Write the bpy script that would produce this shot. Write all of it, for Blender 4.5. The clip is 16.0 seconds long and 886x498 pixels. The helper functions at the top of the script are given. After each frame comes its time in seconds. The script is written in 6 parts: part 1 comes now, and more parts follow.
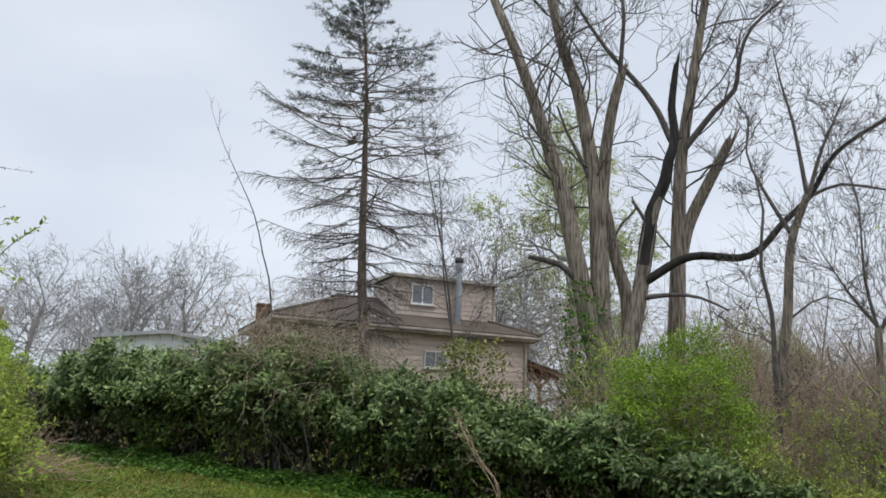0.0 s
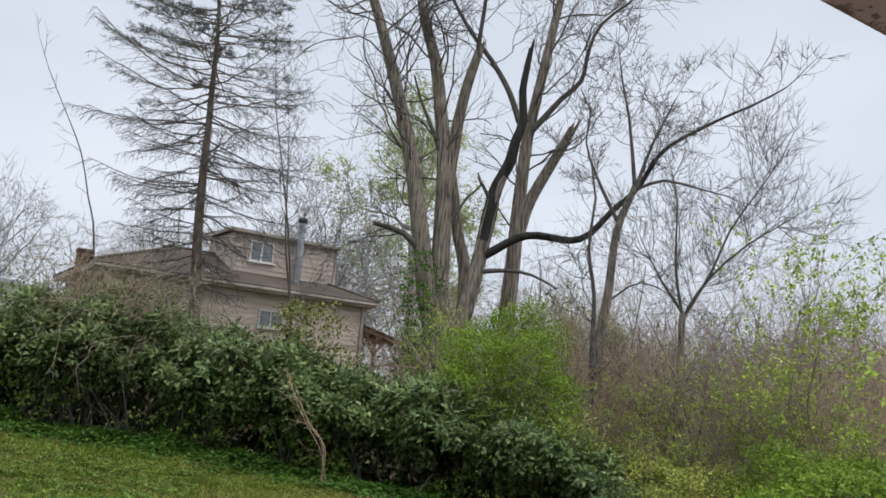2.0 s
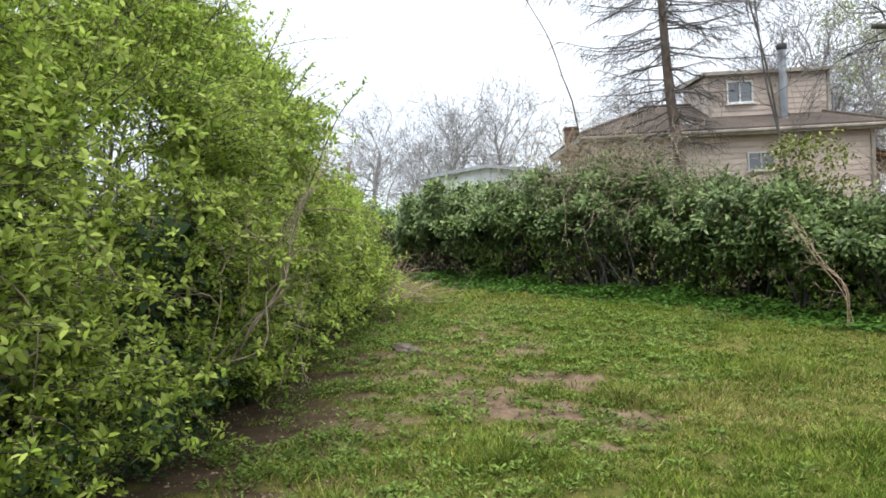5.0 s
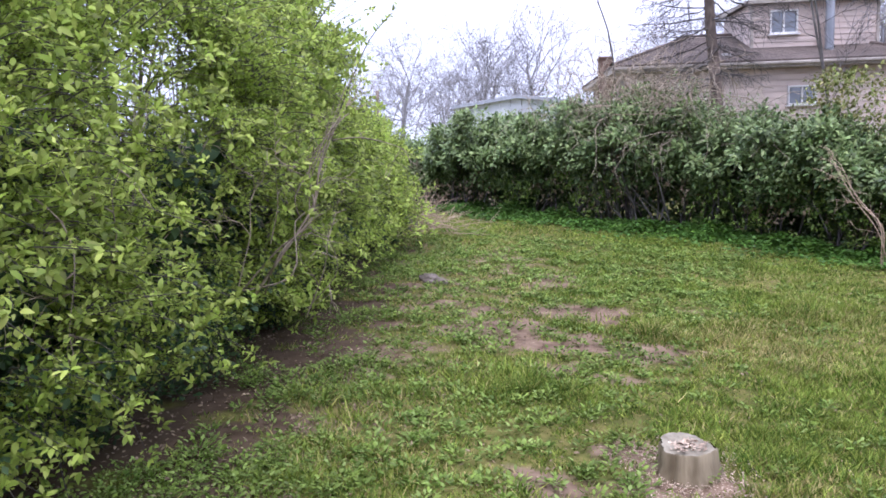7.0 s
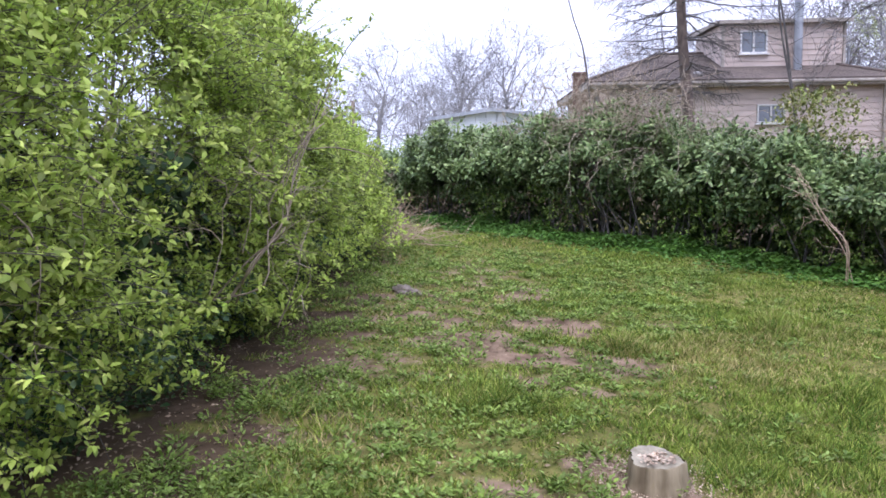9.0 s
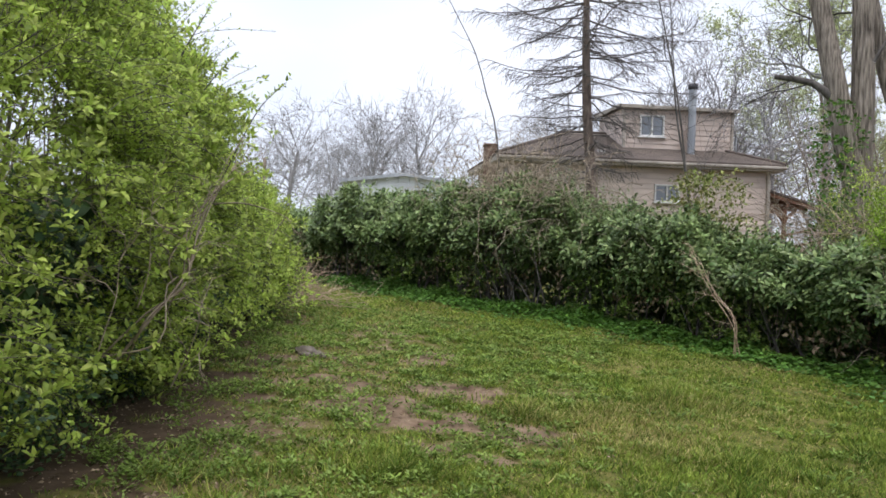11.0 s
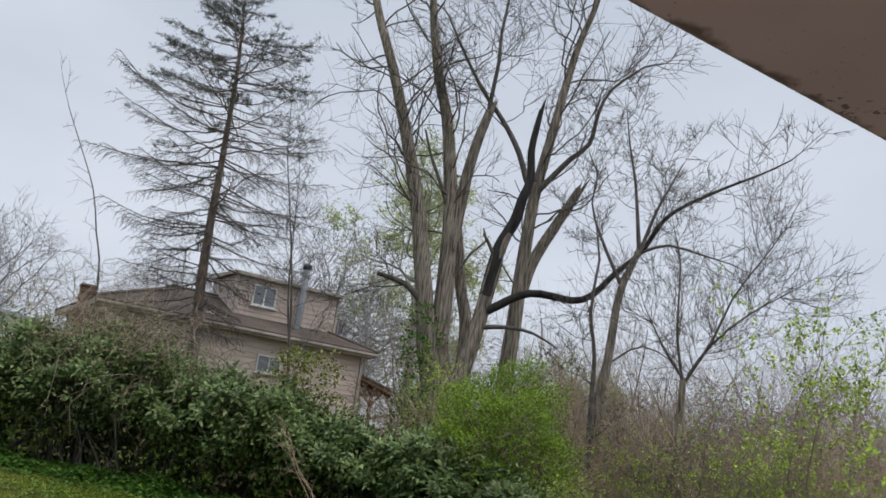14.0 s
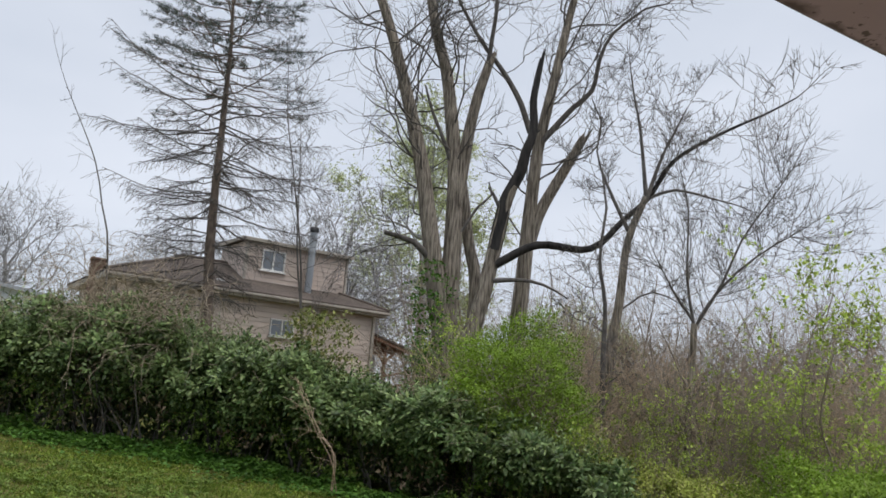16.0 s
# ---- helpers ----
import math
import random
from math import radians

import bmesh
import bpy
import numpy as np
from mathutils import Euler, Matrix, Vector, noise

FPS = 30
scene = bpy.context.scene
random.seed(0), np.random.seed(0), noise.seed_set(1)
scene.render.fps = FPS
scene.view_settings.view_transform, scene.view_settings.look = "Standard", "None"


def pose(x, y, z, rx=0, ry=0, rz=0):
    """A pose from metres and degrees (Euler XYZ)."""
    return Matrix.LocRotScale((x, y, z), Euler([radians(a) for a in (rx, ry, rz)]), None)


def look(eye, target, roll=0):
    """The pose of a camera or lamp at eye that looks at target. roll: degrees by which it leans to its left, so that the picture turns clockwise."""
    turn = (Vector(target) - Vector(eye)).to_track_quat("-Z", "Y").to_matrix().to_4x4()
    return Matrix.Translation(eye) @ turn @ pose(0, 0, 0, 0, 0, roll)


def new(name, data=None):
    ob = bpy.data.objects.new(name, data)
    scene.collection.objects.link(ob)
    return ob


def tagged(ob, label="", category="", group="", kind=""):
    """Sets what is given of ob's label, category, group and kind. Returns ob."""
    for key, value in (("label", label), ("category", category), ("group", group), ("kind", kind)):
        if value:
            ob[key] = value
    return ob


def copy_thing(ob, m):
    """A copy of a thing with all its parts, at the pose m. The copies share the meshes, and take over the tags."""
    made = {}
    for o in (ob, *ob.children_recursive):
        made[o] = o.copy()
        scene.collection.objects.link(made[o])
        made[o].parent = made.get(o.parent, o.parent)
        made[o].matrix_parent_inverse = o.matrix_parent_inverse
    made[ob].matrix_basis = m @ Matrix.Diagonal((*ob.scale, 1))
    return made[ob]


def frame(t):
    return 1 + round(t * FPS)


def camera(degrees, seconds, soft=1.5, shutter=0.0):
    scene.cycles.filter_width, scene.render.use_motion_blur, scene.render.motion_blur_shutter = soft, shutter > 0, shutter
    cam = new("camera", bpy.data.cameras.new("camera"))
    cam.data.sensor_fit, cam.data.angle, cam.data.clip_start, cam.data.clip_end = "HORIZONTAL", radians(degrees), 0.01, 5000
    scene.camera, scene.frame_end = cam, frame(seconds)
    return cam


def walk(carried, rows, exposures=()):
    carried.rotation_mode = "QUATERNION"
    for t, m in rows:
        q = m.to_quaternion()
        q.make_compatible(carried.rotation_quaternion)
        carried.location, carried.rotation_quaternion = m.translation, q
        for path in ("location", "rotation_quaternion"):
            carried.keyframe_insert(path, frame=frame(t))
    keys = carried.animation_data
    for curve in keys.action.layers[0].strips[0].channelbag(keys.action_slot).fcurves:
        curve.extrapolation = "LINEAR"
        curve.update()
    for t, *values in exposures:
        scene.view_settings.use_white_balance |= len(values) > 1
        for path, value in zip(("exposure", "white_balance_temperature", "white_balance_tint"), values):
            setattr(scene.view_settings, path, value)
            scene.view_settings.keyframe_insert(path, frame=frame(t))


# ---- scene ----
cam = camera(62.3, 16.0, 1.65)
EYE = 2.1
# seconds, turn, tilt, lean, and metres that the eye drifts towards the porch beam
ROWS = [
    (0.0, 0.00, 12.50, -2.20, 0.000),
    (0.5, -2.03, 12.74, -1.99, 0.000),
    (1.0, -5.87, 12.45, -3.09, 0.010),
    (1.5, -10.79, 10.96, -4.11, 0.020),
    (2.0, -12.85, 10.53, -4.43, 0.000),
    (2.5, -13.70, 10.25, -4.25, -0.020),
    (3.0, -14.04, 10.18, -3.81, -0.058),
    (3.5, -8.42, 8.82, -2.20, -0.010),
    (4.0, 6.31, 4.63, 0.73, 0.000),
    (4.5, 18.65, 1.37, 2.12, 0.000),
    (5.0, 24.35, -1.36, 2.89, 0.000),
    (5.2, 25.41, -2.76, 3.23, 0.000),
    (7.3, 26.51, -6.66, 1.86, 0.000),
    (7.5, 26.48, -6.55, 1.80, 0.000),
    (8.0, 26.36, -6.42, 1.70, 0.000),
    (8.2, 26.25, -6.29, 1.64, 0.000),
    (10.3, 20.80, -3.60, -0.42, 0.000),
    (10.5, 20.32, -2.91, -0.58, 0.000),
    (11.0, 17.60, -0.80, -1.72, 0.000),
    (11.5, 15.63, 1.38, -2.87, 0.000),
    (12.0, 13.54, 3.80, -3.83, 0.000),
    (12.5, 9.80, 6.53, -4.60, 0.000),
    (13.0, 2.91, 10.09, -5.65, -0.010),
    (13.5, -6.04, 13.42, -6.39, -0.080),
    (14.0, -13.13, 14.72, -7.31, -0.060),
    (14.5, -17.18, 15.50, -7.08, -0.142),
    (15.0, -16.64, 14.12, -5.72, -0.095),
    (15.5, -13.98, 12.57, -4.56, -0.055),
    (16.0, -11.98, 11.18, -4.65, -0.036),
]
walk(cam, [(t, pose(-0.309 * s, 0.951 * s, EYE, 90 + tilt, lean, turn)) for t, turn, tilt, lean, s in ROWS],
     exposures=[(0.0, 0.05, 6450, 11), (3.2, 0.05, 6500, 12), (4.0, 0.28, 6500, 11), (5.0, 0.75, 6500, 10), (7.5, 1.02, 5560, 32), (8.2, 1.02, 5560, 32), (10.5, 0.66, 6200, 15), (11.5, 0.4, 6450, 16),
                (12.5, 0.22, 6500, 18), (13.2, -0.02, 6480, 13), (14.5, -0.16, 6420, 12), (15.0, -0.08, 6440, 12), (16.0, -0.02, 6450, 12)])

# ---- sky and sun: a bright, closed overcast ----
world = bpy.data.worlds.new("overcast")
scene.world = world
world.use_nodes = True
wn, wl = world.node_tree.nodes, world.node_tree.links
wn.clear()
sky = wn.new("ShaderNodeTexSky")
sky.sky_type, sky.sun_disc = "NISHITA", False
sky.sun_elevation, sky.sun_rotation = radians(69.5), radians(146)
sky_level = wn.new("ShaderNodeVectorMath")
sky_level.operation = "SCALE"
sky_level.inputs["Scale"].default_value = 0.10
wl.new(sky.outputs[0], sky_level.inputs[0])
wc = wn.new("ShaderNodeTexCoord")
wm = wn.new("ShaderNodeMapping")
wm.inputs["Scale"].default_value = (1.0, 1.0, 2.6)
wl.new(wc.outputs["Generated"], wm.inputs[0])
clouds = wn.new("ShaderNodeTexNoise")
clouds.inputs["Scale"].default_value, clouds.inputs["Detail"].default_value = 1.7, 5.0
clouds.inputs["Roughness"].default_value = 0.45
wl.new(wm.outputs[0], clouds.inputs["Vector"])
cr = wn.new("ShaderNodeValToRGB")
cr.color_ramp.elements[0].position, cr.color_ramp.elements[0].color = 0.3, (0.60, 0.67, 0.765, 1)
cr.color_ramp.elements[1].position, cr.color_ramp.elements[1].color = 0.72, (0.82, 0.875, 0.955, 1)
wl.new(clouds.outputs[0], cr.inputs[0])
wmix = wn.new("ShaderNodeMix")
wmix.data_type = "RGBA"
wmix.inputs["Factor"].default_value = 0.9
wl.new(sky_level.outputs[0], wmix.inputs["A"])
wl.new(cr.outputs[0], wmix.inputs["B"])
wb = wn.new("ShaderNodeBackground")
wb.inputs["Strength"].default_value = 1.0
wl.new(wmix.outputs["Result"], wb.inputs["Color"])
wo = wn.new("ShaderNodeOutputWorld")
wl.new(wb.outputs[0], wo.inputs[0])
sun = new("sun", bpy.data.lights.new("sun", "SUN"))
sun.data.energy, sun.data.angle, sun.data.color = 2.2, radians(60), (1.0, 0.97, 0.92)
sun.matrix_world = look((4.2, -6.2, 20), (0, 0, 0))


# ---- materials ----
def material(name, a, b, rough=0.85, scale=8.0, stretch=(1, 1, 1), bump=0.3, island=0.0, third=None, translucent=0.0,
             metal=0.0, spec=0.3, patch=0.6, dist=0.02, each=0.0):
    """Two colours mixed by fine noise, shaded by a broad one; island: value shift of each separate piece; each: of each object."""
    m = bpy.data.materials.new(name)
    m.use_nodes = True
    n, l = m.node_tree.nodes, m.node_tree.links
    bs = n["Principled BSDF"]
    bs.inputs["Roughness"].default_value, bs.inputs["Metallic"].default_value = rough, metal
    bs.inputs["Specular IOR Level"].default_value = spec
    tc, mp = n.new("ShaderNodeTexCoord"), n.new("ShaderNodeMapping")
    mp.inputs["Scale"].default_value = stretch
    l.new(tc.outputs["Object"], mp.inputs[0])
    fine, broad = n.new("ShaderNodeTexNoise"), n.new("ShaderNodeTexNoise")
    fine.inputs["Scale"].default_value, fine.inputs["Detail"].default_value = scale, 6.0
    broad.inputs["Scale"].default_value, broad.inputs["Detail"].default_value = patch, 3.0
    l.new(mp.outputs[0], fine.inputs["Vector"])
    l.new(tc.outputs["Object"], broad.inputs["Vector"])
    ramp = n.new("ShaderNodeValToRGB")
    ramp.color_ramp.elements[0].position, ramp.color_ramp.elements[0].color = 0.32, (*a, 1)
    ramp.color_ramp.elements[1].position, ramp.color_ramp.elements[1].color = 0.68, (*b, 1)
    l.new(fine.outputs[0], ramp.inputs[0])
    hsv = n.new("ShaderNodeHueSaturation")
    l.new(ramp.outputs[0], hsv.inputs["Color"])
    value = n.new("ShaderNodeMapRange")
    value.inputs["From Min"].default_value, value.inputs["From Max"].default_value = 0.3, 0.7
    value.inputs["To Min"].default_value, value.inputs["To Max"].default_value = 0.78, 1.22
    l.new(broad.outputs[0], value.inputs["Value"])
    out = value.outputs[0]
    if island or each:
        rnd = n.new("ShaderNodeNewGeometry") if island else n.new("ShaderNodeObjectInfo")
        socket = rnd.outputs["Random Per Island"] if island else rnd.outputs["Random"]
        amount = island or each
        mr = n.new("ShaderNodeMapRange")
        mr.inputs["To Min"].default_value, mr.inputs["To Max"].default_value = 1 - amount, 1 + amount
        l.new(socket, mr.inputs["Value"])
        mul = n.new("ShaderNodeMath")
        mul.operation = "MULTIPLY"
        l.new(out, mul.inputs[0])
        l.new(mr.outputs[0], mul.inputs[1])
        out = mul.outputs[0]
        if third:
            pick = n.new("ShaderNodeMath")
            pick.operation = "MULTIPLY_ADD"
            pick.inputs[1].default_value, pick.inputs[2].default_value = 37.0, 0.0
            frac = n.new("ShaderNodeMath")
            frac.operation = "FRACT"
            l.new(socket, pick.inputs[0])
            l.new(pick.outputs[0], frac.inputs[0])
            power = n.new("ShaderNodeMath")
            power.operation = "POWER"
            power.inputs[1].default_value = 2.5
            l.new(frac.outputs[0], power.inputs[0])
            mx = n.new("ShaderNodeMix")
            mx.data_type = "RGBA"
            mx.inputs["B"].default_value = (*third, 1)
            l.new(power.outputs[0], mx.inputs["Factor"])
            l.new(ramp.outputs[0], mx.inputs["A"])
            l.new(mx.outputs["Result"], hsv.inputs["Color"])
    l.new(out, hsv.inputs["Value"])
    l.new(hsv.outputs[0], bs.inputs["Base Color"])
    if bump:
        bp = n.new("ShaderNodeBump")
        bp.inputs["Strength"].default_value, bp.inputs["Distance"].default_value = bump, dist
        l.new(fine.outputs[0], bp.inputs["Height"])
        l.new(bp.outputs[0], bs.inputs["Normal"])
    if translucent:
        tr, mixs = n.new("ShaderNodeBsdfTranslucent"), n.new("ShaderNodeMixShader")
        l.new(hsv.outputs[0], tr.inputs["Color"])
        mixs.inputs[0].default_value = translucent
        l.new(bs.outputs[0], mixs.inputs[1])
        l.new(tr.outputs[0], mixs.inputs[2])
        l.new(mixs.outputs[0], n["Material Output"].inputs["Surface"])
    return m


BARK = material("locust_bark", (0.082, 0.068, 0.055), (0.42, 0.365, 0.300), 0.95, 20, (1, 1, 0.10), 1.0, dist=0.09, patch=0.7)
BARK_DARK = material("wet_black_bark", (0.010, 0.0095, 0.010), (0.048, 0.043, 0.040), 0.75, 9, (1, 1, 0.2), 0.8, dist=0.04)
BARK_PINE = material("conifer_bark", (0.105, 0.082, 0.068), (0.24, 0.188, 0.155), 0.95, 10, (1, 1, 0.35), 0.8, dist=0.03)
TWIG = material("grey_twig", (0.075, 0.068, 0.063), (0.17, 0.155, 0.142), 0.9, 14, (1, 1, 0.4), 0.3)
TWIG_BROWN = material("dry_brown_twig", (0.26, 0.21, 0.15), (0.48, 0.40, 0.30), 0.9, 14, (1, 1, 0.4), 0.3)
# paler than the near twigs: distance haze put into the colour
TWIG_FAR = material("haze_pale_far_twig", (0.25, 0.245, 0.245), (0.37, 0.36, 0.36), 0.95, 2, (1, 1, 1), 0.0)
TWIG_DIM = material("grey_brown_wood_twig", (0.215, 0.172, 0.135), (0.35, 0.295, 0.24), 0.95, 2, (1, 1, 1), 0.0)
TWIG_RED = material("reddish_thicket_twig", (0.33, 0.24, 0.165), (0.53, 0.415, 0.30), 0.95, 4, (1, 1, 1), 0.0)
LAUREL = material("laurel_leaf", (0.038, 0.080, 0.024), (0.100, 0.165, 0.048), 0.42, 5, (1, 1, 1), 0.0, island=0.5, third=(0.17, 0.22, 0.08), translucent=0.08, spec=0.28)
# the same laurel, lighter: light on the hedge's top put into the colour
LAUREL_LIT = material("lit_laurel_leaf", (0.105, 0.175, 0.058), (0.235, 0.325, 0.120), 0.38, 5, (1, 1, 1), 0.0, island=0.5, third=(0.29, 0.36, 0.14), translucent=0.16, spec=0.38)
PRIVET = material("spring_shrub_leaf", (0.235, 0.355, 0.050), (0.42, 0.535, 0.102), 0.5, 3, (1, 1, 1), 0.0, island=0.55, third=(0.56, 0.64, 0.16), translucent=0.52)
LIME = material("lime_green_leaf", (0.135, 0.245, 0.016), (0.225, 0.35, 0.036), 0.6, 3, (1, 1, 1), 0.0, island=0.3, third=(0.30, 0.42, 0.05), translucent=0.18)
PALE = material("pale_new_leaf", (0.40, 0.45, 0.21), (0.52, 0.57, 0.29), 0.7, 1, (1, 1, 1), 0.0, island=0.3, translucent=0.3)
MOSS = material("dull_yellow_leaf", (0.26, 0.33, 0.050), (0.42, 0.47, 0.10), 0.6, 3, (1, 1, 1), 0.0, island=0.35, third=(0.36, 0.34, 0.12), translucent=0.18)
OLIVE = material("olive_shrub_leaf", (0.13, 0.17, 0.04), (0.24, 0.28, 0.075), 0.6, 3, (1, 1, 1), 0.0, island=0.4, third=(0.30, 0.26, 0.10), translucent=0.12)
IVY_AND_SHADE = material("ivy_and_shade_leaf", (0.016, 0.042, 0.016), (0.04, 0.085, 0.028), 0.45, 5, (1, 1, 1), 0.0, island=0.4, third=(0.08, 0.14, 0.04), translucent=0.1)
COVER = material("ground_cover_leaf", (0.048, 0.125, 0.013), (0.125, 0.245, 0.034), 0.5, 5, (1, 1, 1), 0.0, island=0.4, third=(0.10, 0.22, 0.05), translucent=0.2)
NEEDLE = material("conifer_needle", (0.055, 0.078, 0.07), (0.125, 0.155, 0.138), 0.7, 5, (1, 1, 1), 0.0, island=0.35, translucent=0.1)
GRASS = material("lawn_grass", (0.072, 0.148, 0.019), (0.185, 0.266, 0.042), 0.6, 2.2, (1, 1, 1), 0.0, island=0.55, third=(0.33, 0.37, 0.075), translucent=0.22, patch=0.9, spec=0.12)
STRAW = material("dry_straw_grass", (0.32, 0.275, 0.10), (0.48, 0.415, 0.185), 0.7, 2, (1, 1, 1), 0.0, island=0.3, translucent=0.15, spec=0.12)
WEED = material("weed_leaf", (0.080, 0.148, 0.022), (0.205, 0.29, 0.055), 0.55, 4, (1, 1, 1), 0.0, island=0.5, third=(0.22, 0.30, 0.09), translucent=0.25, spec=0.12)
LITTER = material("dry_leaf_litter", (0.15, 0.105, 0.066), (0.36, 0.285, 0.19), 0.9, 5, (1, 1, 1), 0.0, island=0.4)
SIDING = material("tan_vinyl_siding", (0.55, 0.455, 0.39), (0.62, 0.525, 0.46), 0.6, 3, (0.3, 0.3, 2), 0.05, each=0.06)
FASCIA = material("weathered_cream_trim", (0.32, 0.285, 0.24), (0.45, 0.41, 0.355), 0.7, 4, (1, 1, 1), 0.1)
SHINGLE = material("brown_asphalt_shingle", (0.088, 0.071, 0.060), (0.16, 0.131, 0.113), 0.95, 14, (1, 1, 2.5), 0.5, each=0.12)
WHITE = material("white_window_frame", (0.72, 0.72, 0.70), (0.80, 0.80, 0.78), 0.45, 4, (1, 1, 1), 0.05)
BRICK = material("red_brown_brick", (0.17, 0.105, 0.08), (0.29, 0.185, 0.14), 0.9, 9, (1, 1, 1), 0.4, each=0.2)
MORTAR = material("grey_mortar", (0.28, 0.26, 0.24), (0.36, 0.34, 0.31), 0.95, 12, (1, 1, 1), 0.4)
STEEL = material("galvanised_flue", (0.32, 0.34, 0.36), (0.46, 0.48, 0.50), 0.45, 5, (1, 1, 0.3), 0.05, metal=0.7)
DARK = material("sooty_cap", (0.05, 0.05, 0.055), (0.10, 0.10, 0.11), 0.7, 8, (1, 1, 1), 0.1, metal=0.4)
TIMBER = material("red_brown_timber", (0.17, 0.085, 0.052), (0.27, 0.145, 0.095), 0.75, 7, (1, 1, 0.3), 0.2)
METAL_WHITE = material("pale_metal_siding", (0.55, 0.58, 0.60), (0.64, 0.67, 0.69), 0.5, 2, (1, 1, 0.2), 0.05, each=0.03)
STONE = material("grey_stone", (0.10, 0.085, 0.070), (0.24, 0.205, 0.172), 0.95, 7, (1, 1, 1), 0.6)
STUMP = material("weathered_stump_side", (0.12, 0.094, 0.056), (0.285, 0.24, 0.155), 0.95, 10, (1, 1, 0.2), 0.9, dist=0.02)
CUT = material("weathered_cut_wood", (0.19, 0.168, 0.120), (0.345, 0.315, 0.235), 0.9, 12, (1, 1, 1), 0.4)
CHIPS = material("wood_chips", (0.32, 0.24, 0.17), (0.56, 0.45, 0.34), 0.9, 6, (1, 1, 1), 0.2, island=0.35)
WIRE = material("black_cable", (0.03, 0.03, 0.03), (0.05, 0.05, 0.05), 0.6, 5, (1, 1, 1), 0.0)
BOUNCE_FLOOR = material("pale_bounce_floor", (0.50, 0.49, 0.465), (0.62, 0.61, 0.58), 0.9, 6, (1, 1, 1), 0.2)
RAIL = material("dark_brown_strip", (0.085, 0.055, 0.042), (0.15, 0.10, 0.078), 0.7, 6, (1, 1, 1), 0.2)
CEIL = material("grey_porch_ceiling", (0.36, 0.345, 0.28), (0.46, 0.44, 0.37), 0.8, 6, (1, 0.2, 1), 0.1)


def glass(name):
    m = bpy.data.materials.new(name)
    m.use_nodes = True
    b = m.node_tree.nodes["Principled BSDF"]
    b.inputs["Base Color"].default_value = (0.10, 0.12, 0.14, 1)
    b.inputs["Roughness"].default_value, b.inputs["Specular IOR Level"].default_value = 0.06, 1.0
    b.inputs["Coat Weight"].default_value = 1.0
    return m


GLASS = glass("window_glass")


def beam_paint():
    """Dusty pink-brown paint with clusters of mildew specks and a grimy outer rim."""
    m = material("pink_brown_beam_paint", (0.455, 0.305, 0.268), (0.54, 0.37, 0.328), 0.6, 3, (1, 1, 1), 0.06)
    n, l = m.node_tree.nodes, m.node_tree.links
    bs = n["Principled BSDF"]
    base = bs.inputs["Base Color"].links[0].from_socket
    tc = n.new("ShaderNodeTexCoord")
    specks, cluster = n.new("ShaderNodeTexNoise"), n.new("ShaderNodeTexNoise")
    specks.inputs["Scale"].default_value, specks.inputs["Detail"].default_value = 78.0, 3.0
    cluster.inputs["Scale"].default_value = 4.2
    l.new(tc.outputs["Object"], specks.inputs["Vector"])
    l.new(tc.outputs["Object"], cluster.inputs["Vector"])
    gate = n.new("ShaderNodeMapRange")
    gate.inputs["From Min"].default_value, gate.inputs["From Max"].default_value = 0.48, 0.70
    gate.inputs["To Min"].default_value, gate.inputs["To Max"].default_value = -0.03, 0.20
    l.new(cluster.outputs[0], gate.inputs["Value"])
    add = n.new("ShaderNodeMath")
    add.operation = "ADD"
    l.new(specks.outputs[0], add.inputs[0])
    l.new(gate.outputs[0], add.inputs[1])
    edge = n.new("ShaderNodeMapRange")
    edge.inputs["From Min"].default_value, edge.inputs["From Max"].default_value = 0.66, 0.73
    l.new(add.outputs[0], edge.inputs["Value"])
    mx = n.new("ShaderNodeMix")
    mx.data_type = "RGBA"
    mx.inputs["B"].default_value = (0.15, 0.09, 0.07, 1)
    across = n.new("ShaderNodeVectorMath")
    across.operation = "DOT_PRODUCT"
    across.inputs[1].default_value = (-0.309, 0.951, 0)
    l.new(tc.outputs["Object"], across.inputs[0])
    rim = n.new("ShaderNodeMapRange")
    rim.inputs["From Min"].default_value, rim.inputs["From Max"].default_value = 2.94, 3.0
    rim.inputs["To Min"].default_value, rim.inputs["To Max"].default_value = -0.33, 0.25
    l.new(across.outputs["Value"], rim.inputs["Value"])
    blot = n.new("ShaderNodeTexNoise")
    blot.inputs["Scale"].default_value, blot.inputs["Detail"].default_value = 13.0, 5.0
    l.new(tc.outputs["Object"], blot.inputs["Vector"])
    both = n.new("ShaderNodeMath")
    both.operation = "ADD"
    l.new(rim.outputs[0], both.inputs[0])
    l.new(blot.outputs[0], both.inputs[1])
    grime = n.new("ShaderNodeMapRange")
    grime.inputs["From Min"].default_value, grime.inputs["From Max"].default_value = 0.52, 0.68
    l.new(both.outputs[0], grime.inputs["Value"])
    worst = n.new("ShaderNodeMath")
    worst.operation = "MAXIMUM"
    l.new(edge.outputs[0], worst.inputs[0])
    l.new(grime.outputs[0], worst.inputs[1])
    l.new(worst.outputs[0], mx.inputs["Factor"])
    l.new(base, mx.inputs["A"])
    l.new(mx.outputs["Result"], bs.inputs["Base Color"])
    return m


BEAM = beam_paint()


